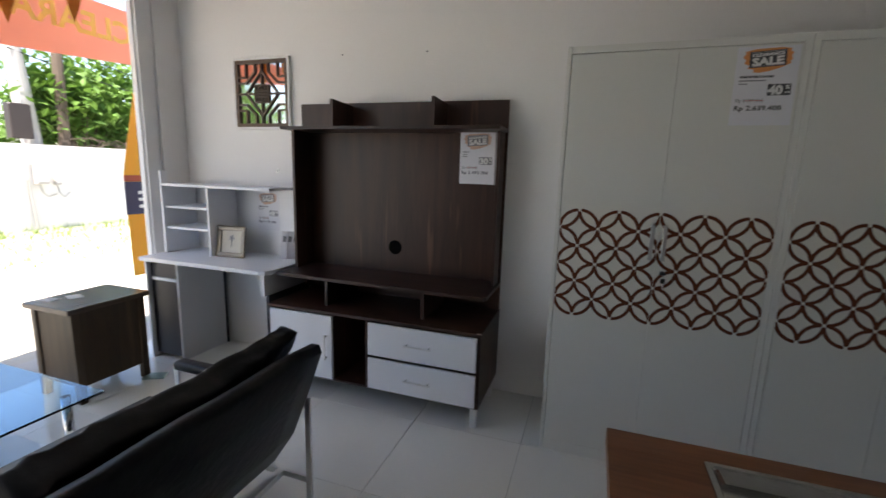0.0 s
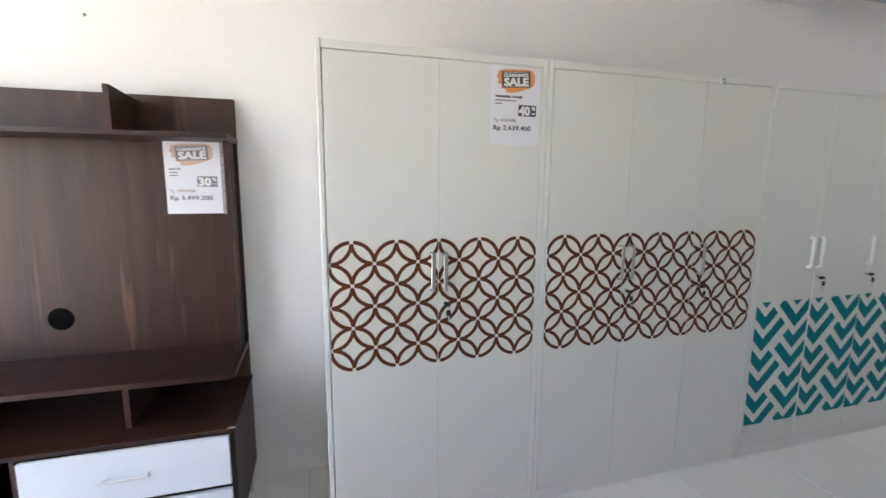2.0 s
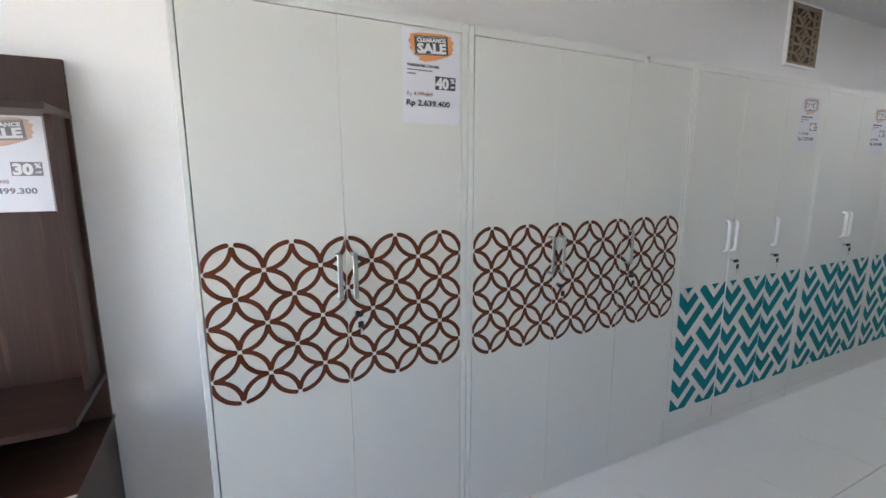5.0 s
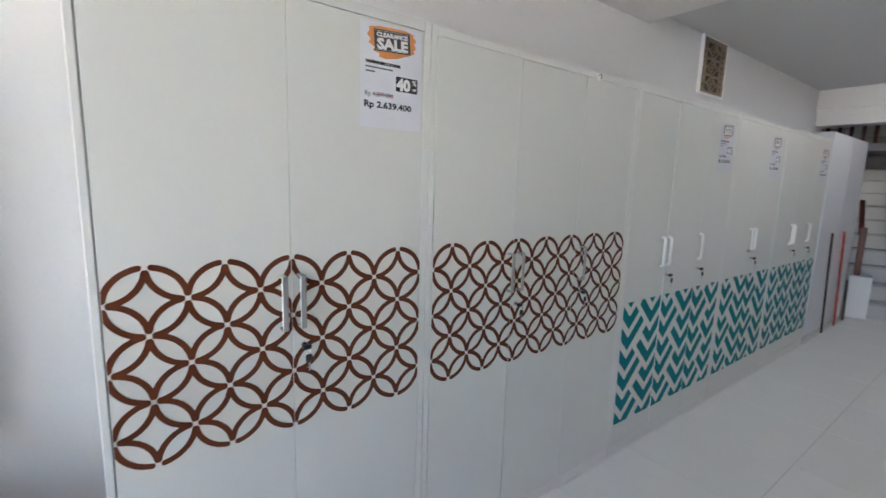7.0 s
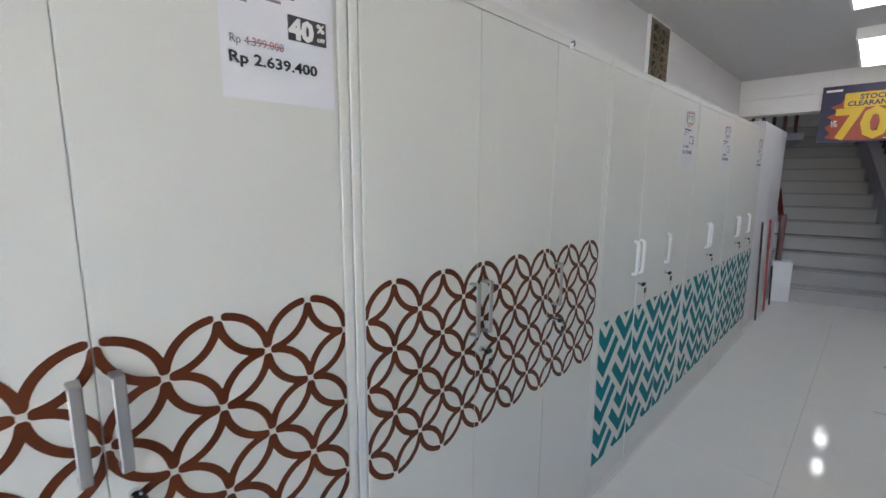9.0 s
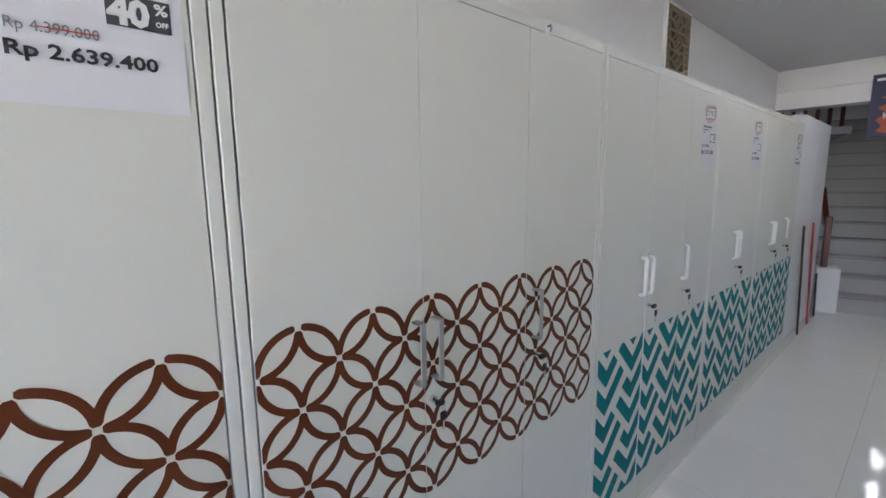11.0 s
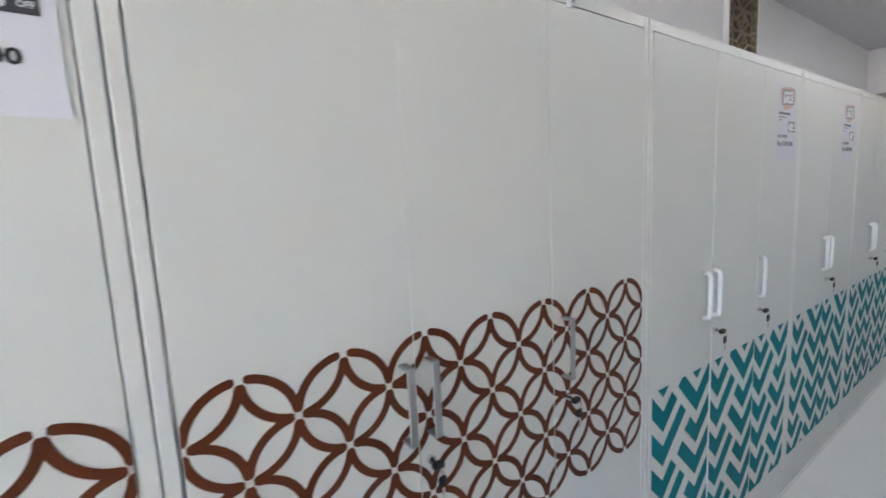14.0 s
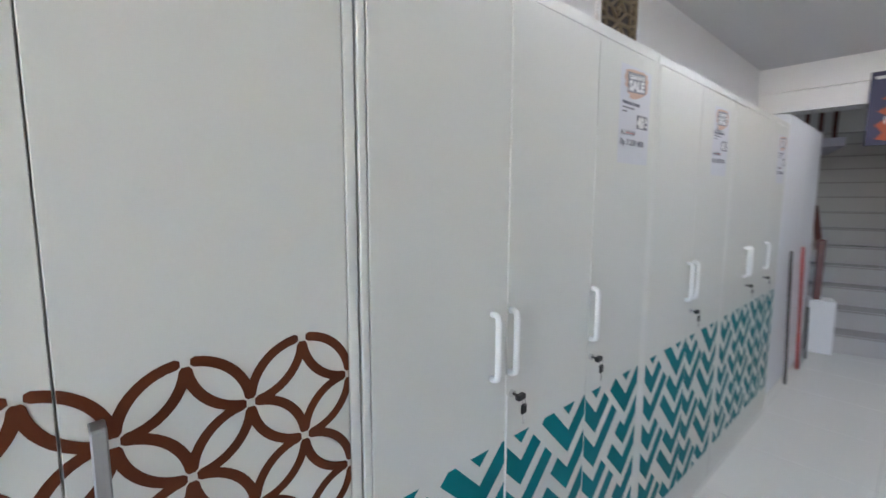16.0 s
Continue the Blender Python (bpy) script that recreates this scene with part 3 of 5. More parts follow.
# ---------------- television stand ----------------
def tv_stand():
    s = thing("tv_stand", (0, 0, 0), "dark walnut laminate television stand with white drawer fronts", "tv stand")
    L, R, F, B = -1.614, -0.264, 2.036, 2.51
    bm = bmesh.new()
    box(bm, L, L + 0.018, F + 0.004, B, 0.13, 0.545, 0.001, 1)
    box(bm, R - 0.018, R, F + 0.004, B, 0.13, 0.545, 0.001, 1)
    box(bm, L + 0.018, R - 0.018, F + 0.004, B, 0.13, 0.142)
    box(bm, -1.165, -1.150, F + 0.006, B, 0.142, 0.545)
    box(bm, -0.946, -0.931, F + 0.006, B, 0.142, 0.545)
    box(bm, L + 0.018, R - 0.018, B - 0.006, B, 0.142, 0.545)
    part("body", bm, WALNUT, s)
    part("top", block(L - 0.004, R + 0.004, F - 0.004, B, 0.545, 0.562, 0.0015, 1), WALNUT_X, s)
    door = part("door", block(-1.596, -1.158, F - 0.014, F + 0.003, 0.145, 0.537, 0.0015, 1), WHITE_LAM, s, "white laminate door")
    bm = bmesh.new()
    box(bm, -1.200, -1.190, F - 0.040, F - 0.034, 0.27, 0.43, 0.002, 1)
    box(bm, -1.200, -1.190, F - 0.036, F - 0.014, 0.28, 0.288)
    box(bm, -1.200, -1.190, F - 0.036, F - 0.014, 0.412, 0.42)
    part("handle", bm, SATIN, door, "slim aluminium bar handle")
    for z0, z1 in ((0.142, 0.326), (0.346, 0.537)):
        d = part("drawer", block(-0.920, -0.282, F - 0.014, F + 0.003, z0, z1, 0.0015, 1), WHITE_LAM, s, "white laminate drawer front")
        zc = (z0 + z1) / 2
        bm = bmesh.new()
        box(bm, -0.69, -0.53, F - 0.042, F - 0.036, zc - 0.005, zc + 0.005, 0.002, 1)
        box(bm, -0.68, -0.672, F - 0.038, F - 0.014, zc - 0.005, zc + 0.005)
        box(bm, -0.548, -0.54, F - 0.038, F - 0.014, zc - 0.005, zc + 0.005)
        part("handle", bm, SATIN, d, "slim aluminium bar handle")
    for x in (L + 0.05, R - 0.033):
        for y in (F + 0.05, B - 0.05):
            part("leg", block(x - 0.018, x + 0.018, y - 0.018, y + 0.018, 0.0, 0.13, 0.003, 1), SATIN, s, "square aluminium leg")
    # tall back panel with a capped cable hole
    part("back_panel", block(-1.672, -0.266, 2.49, 2.508, 0.562, 1.806, 0.001, 1), WALNUT, s, "walnut back panel")
    cx, cz = -0.971, 0.894
    bm = bmesh.new()
    rod(bm, (cx, 2.4895, cz), (cx, 2.486, cz), 0.047, 0.045, 32)
    grommet = part("cable_grommet", bm, HOLE, s, "black plastic cable grommet")
    bm = bmesh.new()
    rod(bm, (cx, 2.4859, cz), (cx, 2.4845, cz), 0.038, 0.036, 32)
    part("grommet_cap", bm, HOLE, grommet, "dark opening of the grommet")
    bm = bmesh.new()
    rod(bm, (cx, 2.4895, 0.655), (cx, 2.486, 0.655), 0.040, 0.038, 28)
    part("cable_grommet", bm, HOLE, s, "dark cable opening under the shelf")
    part("edge_chip", block(R - 0.022, R + 0.0046, F - 0.0046, F + 0.006, 0.5615, 0.5632), PICTURE, s, "pale chip in the edge")
    # side uprights, shelves, fins
    part("side_panel", block(-1.612, -1.594, 2.30, 2.488, 0.735, 1.622, 0.001, 1), WALNUT, s)
    part("side_panel", block(-0.298, -0.280, 2.36, 2.488, 0.735, 1.622, 0.001, 1), WALNUT, s)
    bm = bmesh.new()
    prism(bm, [(-1.630, 2.488), (-1.630, 2.135), (-0.282, 2.118), (-0.266, 2.136), (-0.266, 2.488)], "z", 0.715, 0.735)
    part("shelf", bm, WALNUT_X, s)
    part("top_shelf", block(-1.650, -0.260, 2.240, 2.488, 1.622, 1.640, 0.001, 1), WALNUT_X, s)
    for x in (-1.262, -0.632):
        part("divider", block(x - 0.009, x + 0.009, 2.13, 2.488, 0.562, 0.715), WALNUT, s)
    for x in (-1.285, -0.642):
        bm = bmesh.new()
        prism(bm, [(2.250, 1.640), (2.250, 1.797), (2.488, 1.787), (2.488, 1.640)], "x", x - 0.009, x + 0.009)
        part("fin", bm, WALNUT, s)


tv_stand()
tv_sheet = price_paper(pose(-0.538, 2.455, 1.325), "RAK TV", (0.03, 0.03), "30", "4.999.000", "3.499.300", "white clearance price sheet in a punched sleeve on the television stand", light_washed=True)
part("sleeve_edge", block(-0.004, 0.214, -0.0008, -0.0002, 0.2975, 0.3085), SLEEVE, tv_sheet, "clear plastic sleeve edge")
strip = part("punched_strip", block(0.2105, 0.228, -0.0016, -0.0006, -0.002, 0.3085), SLEEVE, tv_sheet, "clear punched strip of the sleeve")
for z in (0.020, 0.030, 0.066, 0.096, 0.136, 0.176, 0.205, 0.243, 0.256):
    bm = bmesh.new()
    rod(bm, (0.2195, -0.0018, z), (0.2195, -0.0024, z), 0.0031, None, 10)
    part("punch_hole", bm, INK, strip, "dark punch hole")


# ---------------- lattice mirrors on the wall ----------------
def lattice_mirror(x0, x1, z0, z1, style, label):
    m = thing("lattice_mirror", (x0, NORTH, z0), label, "mirror")
    w, h = x1 - x0, z1 - z0
    bm = bmesh.new()
    t = 0.016
    for a in ((0, w, 0, t), (0, w, h - t, h), (0, t, t, h - t), (w - t, w, t, h - t)):
        box(bm, a[0], a[1], -0.026, 0, a[2], a[3], 0.003, 1)
    part("outer_frame", bm, TRIM, m, "white painted outer frame")
    if style == "octagon":
        part("mirror_glass", block(t, w - t, -0.006, -0.001, t, h - t), MIRROR, m, "mirror glass")
    else:
        # dark board in place of mirror glass: the dark reflection is its colour
        part("backing", block(t, w - t, -0.006, -0.001, t, h - t), DARK_EDGE, m, "dark board standing for the mirror's dark reflection")
    bm = bmesh.new()
    b = 0.024 if style == "octagon" else 0.017
    i0, i1, j0, j1 = t, w - t, t, h - t

    def bar(p, q, r=0.0065):
        (ax, az), (bx, bz) = p, q
        d = Vector((bx - ax, 0, bz - az)).normalized()
        n = Vector((-d.z, 0, d.x)) * r
        prism(bm, [(ax + n.x, az + n.z), (bx + n.x, bz + n.z), (bx - n.x, bz - n.z), (ax - n.x, az - n.z)], "y", -0.019, -0.0065)

    for a in ((i0, i1, j0, j0 + b), (i0, i1, j1 - b, j1), (i0, i0 + b, j0 + b, j1 - b), (i1 - b, i1, j0 + b, j1 - b)):
        box(bm, a[0], a[1], -0.021, -0.006, a[2], a[3])
    U = lambda u, v: (i0 + b + (i1 - i0 - 2 * b) * u, j0 + b + (j1 - j0 - 2 * b) * v)
    if style == "octagon":
        segs = [((.5, 0), (.5, 1)), ((0, .5), (1, .5)), ((.36, .36), (.64, .36)), ((.64, .36), (.64, .64)), ((.64, .64), (.36, .64)), ((.36, .64), (.36, .36)),
                ((.0, .78), (.16, .78)), ((.16, .78), (.16, 1)), ((1, .78), (.84, .78)), ((.84, .78), (.84, 1)), ((0, .22), (.16, .22)), ((.16, .22), (.16, 0)), ((1, .22), (.84, .22)), ((.84, .22), (.84, 0)),
                ((.36, 1), (.36, .86)), ((.36, .86), (.16, .68)), ((.16, .68), (0, .68)), ((.64, 1), (.64, .86)), ((.64, .86), (.84, .68)), ((.84, .68), (1, .68)),
                ((.36, 0), (.36, .14)), ((.36, .14), (.16, .32)), ((.16, .32), (0, .32)), ((.64, 0), (.64, .14)), ((.64, .14), (.84, .32)), ((.84, .32), (1, .32)),
                ((.5, .88), (.16, .5)), ((.5, .88), (.84, .5)), ((.5, .12), (.16, .5)), ((.5, .12), (.84, .5)), ((.36, .55), (.64, .55)), ((.36, .45), (.64, .45)), ((.43, .36), (.43, .64)), ((.57, .36), (.57, .64))]
    else:
        segs = []
        for k in range(3):
            v = (k + 0.5) / 3
            segs += [((.5, v - .165), (.72, v)), ((.72, v), (.5, v + .165)), ((.5, v + .165), (.28, v)), ((.28, v), (.5, v - .165)), ((0, v), (.28, v)), ((.72, v), (1, v)),
                     ((.42, v), (.58, v)), ((.5, v - .08), (.5, v + .08)), ((0, v - .1), (.2, v - .165)), ((1, v - .1), (.8, v - .165)), ((0, v + .1), (.2, v + .165)), ((1, v + .1), (.8, v + .165)), ((.2, v + .165), (.5, v + .165)), ((.8, v + .165), (.5, v + .165)),
                     ((.14, v - .14), (.14, v + .14)), ((.86, v - .14), (.86, v + .14))]
    for p, q in segs:
        bar(U(*p), U(*q), 0.0056 if style == "octagon" else 0.0066)
    part("lattice", bm, LATTICE if style == "octagon" else KHAKI, m, "wooden lattice")


lattice_mirror(-2.272, -1.795, 1.650, 2.134, "octagon", "square mirror behind a brown geometric lattice in a white frame")
lattice_mirror(3.850, 4.278, 2.214, 2.654, "diamond", "wall panel with a dark gold lattice in a white frame")
for x, z in ((-1.39, 2.12), (-0.80, 2.11)):
    n = thing("wall_plug", (x, NORTH, z), "small dark screw plug in the white wall", "screw")
    bm = bmesh.new()
    rod(bm, (0, 0, 0), (0, -0.006, 0), 0.006, 0.004, 10)
    part("plug", bm, INK_GREY, n)
n = thing("wall_hook", (-1.93, NORTH, 1.36), "small metal hook on the wall over the desk", "hook")
part("plate", block(-0.008, 0.008, -0.003, 0, -0.014, 0.014, 0.001, 1), CHROME, n)
part("hook", tube([(0, -0.003, 0.006), (0, -0.015, 0.004), (0, -0.018, -0.010), (0, -0.012, -0.016)], 0.003, 6), CHROME, n)


# ---------------- study desk with hutch ----------------
def study_desk():
    L, R, F, B, HR = -2.725, -1.642, 2.055, 2.545, -1.672
    d = thing("study_desk", (0, 0, 0), "white and grey laminate study desk with shelf hutch against the wall", "desk")
    bm = bmesh.new()
    prism(bm, [(L, F), (R - 0.06, F), (R - 0.02, F + 0.015), (R, F + 0.06), (R, B), (L, B)], "z", 0.722, 0.748)
    part("desktop", bm, WHITE_LAM, d, "white laminate desktop")
    bm = bmesh.new()
    box(bm, L + 0.01, L + 0.026, F + 0.03, B, 0.0, 0.722)
    part("side_panel", bm, WHITE_LAM, d)
    part("side_panel", block(-2.464, -2.444, F + 0.062, B - 0.01, 0.0, 0.722, 0.001, 1), GREY_LAM, d, "pale grey side panel")
    drawer = part("drawer", block(L + 0.028, -2.466, F + 0.062, F + 0.078, 0.600, 0.716, 0.001, 1), DARK_LAM, d, "charcoal drawer front")
    part("grip", block(L + 0.028, -2.466, F + 0.056, F + 0.078, 0.578, 0.598), WHITE_LAM, drawer)
    part("door", block(L + 0.028, -2.466, F + 0.062, F + 0.078, 0.03, 0.575, 0.001, 1), DARK_LAM, d, "charcoal cabinet door")
    part("cabinet_back", block(L + 0.026, -2.464, B - 0.02, B - 0.01, 0.03, 0.722), DARK_LAM, d)
    part("leg_panel", block(R - 0.05, R - 0.028, F + 0.05, B - 0.02, 0.0, 0.60, 0.001, 1), DARK_LAM, d, "dark leg panel")
    bm = bmesh.new()
    prism(bm, [(F + 0.01, 0.585), (F + 0.01, 0.722), (B, 0.722), (B, 0.61), (B - 0.05, 0.585)], "x", R - 0.055, R - 0.026)
    part("apron", bm, WHITE_LAM, d, "white rounded apron")
    bm = bmesh.new()
    rod(bm, (-2.44, B - 0.03, 0.0), (-2.44, B - 0.03, 0.60), 0.010, None, 8)
    part("cable_pipe", bm, DARK_LAM, d)
    # hutch
    hf, hb = 2.27, 2.543
    part("hutch_side", block(L + 0.01, L + 0.028, hf - 0.02, hb, 0.748, 1.25, 0.001, 1), WHITE_LAM, d)
    part("hutch_post", block(L + 0.01, L + 0.028, hf - 0.02, hf + 0.03, 1.2505, 1.34, 0.001, 1), WHITE_LAM, d)
    part("hutch_side", block(HR - 0.020, HR, 2.43, hb, 0.748, 1.345, 0.001, 1), GREY_LAM, d, "grey side panel of the hutch")
    part("hutch_back", block(L + 0.028, HR - 0.02, hb - 0.012, hb, 0.748, 1.232), WHITE_LAM, d)
    part("hutch_top", block(L + 0.028, HR - 0.09, hf - 0.015, hb - 0.012, 1.232, 1.250, 0.001, 1), WHITE_LAM, d)
    part("hutch_divider", block(-2.315, -2.297, hf, hb - 0.012, 0.748, 1.232, 0.001, 1), WHITE_LAM, d)
    for z in (0.925, 1.075):
        part("hutch_shelf", block(L + 0.028, -2.315, hf, hb - 0.012, z, z + 0.016, 0.001, 1), WHITE_LAM, d)


study_desk()
price_paper(pose(-2.105, 2.528, 0.930) @ Matrix.Scale(0.93, 4), "MEJA BELAJAR", (0.05, 0.03), "40", "1.899.000", "1.139.400", "white clearance price sheet inside the desk hutch", light_washed=True)

# photo frame with a beaded border
f = thing("photo_frame", pose(-2.285, 2.312, 0.750, -9, 0, 6) @ Matrix.Scale(1.08, 4), "antique silver beaded photo frame with a cream flower card", "picture frame")
bm = bmesh.new()
for a in ((0, 0.205, 0, 0.028), (0, 0.205, 0.172, 0.20), (0, 0.028, 0.028, 0.172), (0.177, 0.205, 0.028, 0.172)):
    box(bm, a[0], a[1], -0.012, 0.004, a[2], a[3], 0.004, 1)
part("border", bm, SILVER_FRAME, f)
bm = bmesh.new()
for k in range(14):
    for z in (0.003, 0.197):
        bmesh.ops.create_icosphere(bm, subdivisions=1, radius=0.0088, matrix=Matrix.Translation((0.008 + k * 0.0146, -0.010, z)))
    for x in (0.002, 0.203):
        bmesh.ops.create_icosphere(bm, subdivisions=1, radius=0.0088, matrix=Matrix.Translation((x, -0.010, 0.006 + k * 0.0145)))
part("beading", bm, SILVER_FRAME, f, "antique silver beading")
part("card", block(0.028, 0.177, -0.002, 0.002, 0.028, 0.172), PICTURE, f, "cream card with a flower sketch")
bm = bmesh.new()
box(bm, 0.101, 0.104, -0.004, -0.002, 0.06, 0.115)
for a in range(5):
    c, s = math.cos(a * 1.257), math.sin(a * 1.257)
    prism(bm, [(0.1025, 0.122), (0.1025 + 0.016 * c - 0.005 * s, 0.122 + 0.016 * s + 0.005 * c), (0.1025 + 0.022 * c, 0.122 + 0.022 * s), (0.1025 + 0.016 * c + 0.005 * s, 0.122 + 0.016 * s - 0.005 * c)], "y", -0.004 - a * 0.0002, -0.0025)
part("flower_sketch", bm, INK_GREY, f)
part("strut", block(0.08, 0.12, 0.004, 0.050, 0.0, 0.006), DARK_LAM, f)

# leaflets leaning at the end of the hutch
for k in range(3):
    b = thing("leaflet", pose(-1.815 + k * 0.020, 2.40 + k * 0.02, 0.7485, 0, 5 + 3 * k, 22 + 6 * k), "white folded leaflet standing on the desk", "leaflet", "leaflets on the desk")
    bm = block(0, 0.045, 0, 0.004, 0.008, 0.205)
    part("cover", bm, PAPER, b)
    part("print_block", block(0.012, 0.034, -0.0008, -0.0001, 0.13, 0.17), INK_GREY, b)


# ---------------- wooden side table ----------------
def side_table():
    L, R, F, B = -2.83, -2.44, 1.425, 1.90
    t = thing("side_table", (0, 0, 0), "dark brown wooden side table by the entrance", "side table")
    # paler, greyer wood on top: the sky it reflects is put into the colour
    part("tabletop", block(L, R, F, B, 0.548, 0.578, 0.003, 1), wood("sky_lit_wood_top", (0.075, 0.050, 0.035), (0.15, 0.11, 0.08), 0.22, "Y", 8.0, 0.1), t)
    for x in (L + 0.02, R - 0.062):
        for y in (F + 0.025, B - 0.067):
            part("leg", block(x, x + 0.042, y, y + 0.042, 0.0, 0.548, 0.003, 1), SIDE_WOOD, t)
    part("side_panel", block(R - 0.045, R - 0.030, F + 0.067, B - 0.067, 0.10, 0.548), SIDE_WOOD, t)
    part("side_panel", block(L + 0.030, L + 0.045, F + 0.067, B - 0.067, 0.10, 0.548), SIDE_WOOD, t)
    part("front_panel", block(L + 0.062, R - 0.062, F + 0.035, F + 0.050, 0.10, 0.548), SIDE_WOOD, t)
    part("back_panel", block(L + 0.062, R - 0.062, B - 0.050, B - 0.035, 0.10, 0.548), SIDE_WOOD, t)
    part("bottom", block(L + 0.045, R - 0.045, F + 0.050, B - 0.050, 0.10, 0.115), SIDE_WOOD, t)


side_table()
for k, (x, y, a) in enumerate(((-2.77, 1.52, 12), (-2.70, 1.62, -20))):
    p = thing("paper_slip", pose(x, y, 0.5785 + k * 0.001, 0, 0, a), "pinkish paper slip lying on the side table", "paper")
    part("sheet", block(-0.05, 0.05, -0.035, 0.035, 0, 0.0008), PICTURE, p)
g = thing("glass_offcut", pose(-2.40, 1.86, 0.0, 0, 0, 30), "greenish piece of glass lying on the floor", "glass")
part("pane", block(-0.07, 0.06, -0.03, 0.05, 0.0, 0.012, 0.002, 1), OFFCUT, g)


# ---------------- glass coffee table ----------------
def coffee_table():
    L, R, F, B = -2.78, -1.70, 0.42, 1.108
    t = thing("coffee_table", (0, 0, 0), "glass coffee table with steel legs, top coloured like reflected sky", "coffee table")
    part("glass_top", block(L, R, F, B, 0.410, 0.420, 0.003, 2), SKY_TONED_GLASS, t, "glass top coloured for the sky it reflects")
    part("lower_shelf", block(L + 0.12, R - 0.12, F + 0.10, B - 0.10, 0.145, 0.157, 0.002, 1), WHITE_LAM, t, "white lower shelf")
    for x in (L + 0.10, R - 0.10):
        for y in (F + 0.09, B - 0.09):
            bm = bmesh.new()
            rod(bm, (x, y, 0), (x, y, 0.41), 0.018, None, 14)
            part("leg", bm, CHROME, t, "chrome leg", True)


coffee_table()


# ---------------- black leather sofa ----------------
def cushion(bm, x0, x1, y0, y1, z0, z1, cuts=9, puff=False, crease=0.012):
    """A soft, wrinkled pad."""
    box(bm, x0, x1, y0, y1, z0, z1)
    bmesh.ops.subdivide_edges(bm, edges=bm.edges[:], cuts=cuts, use_grid_fill=True)
    c = Vector(((x0 + x1) / 2, (y0 + y1) / 2, (z0 + z1) / 2))
    s = Vector(((x1 - x0) / 2, (y1 - y0) / 2, (z1 - z0) / 2))
    for v in bm.verts:
        u = Vector(((v.co.x - c.x) / s.x, (v.co.y - c.y) / s.y, (v.co.z - c.z) / s.z))
        f = [1 - abs(a) ** 5 for a in u]
        k = 0.86 + 0.14 * max(0.0, min(1.0, f[0] * f[1] + f[1] * f[2] + f[0] * f[2]))
        v.co = Vector((c.x + u.x * s.x * (k if s.x < 0.2 else 0.97 + 0.03 * f[1]), c.y + u.y * s.y * (0.96 + 0.04 * f[2] * f[0]), c.z + u.z * s.z * (0.93 + 0.07 * f[1] * f[0])))
        if puff:
            v.co.z = c.z + (v.co.z - c.z) * (1 - 0.30 * abs(u.y) ** 7)
        fold = noise.noise(Vector((v.co.x * 5, v.co.y * 15 + v.co.z * 6, v.co.z * 7))) + 0.5 * noise.noise(v.co * 24)
        v.co += Vector((1, 0.3, 0.8)) * crease * fold
    return bm


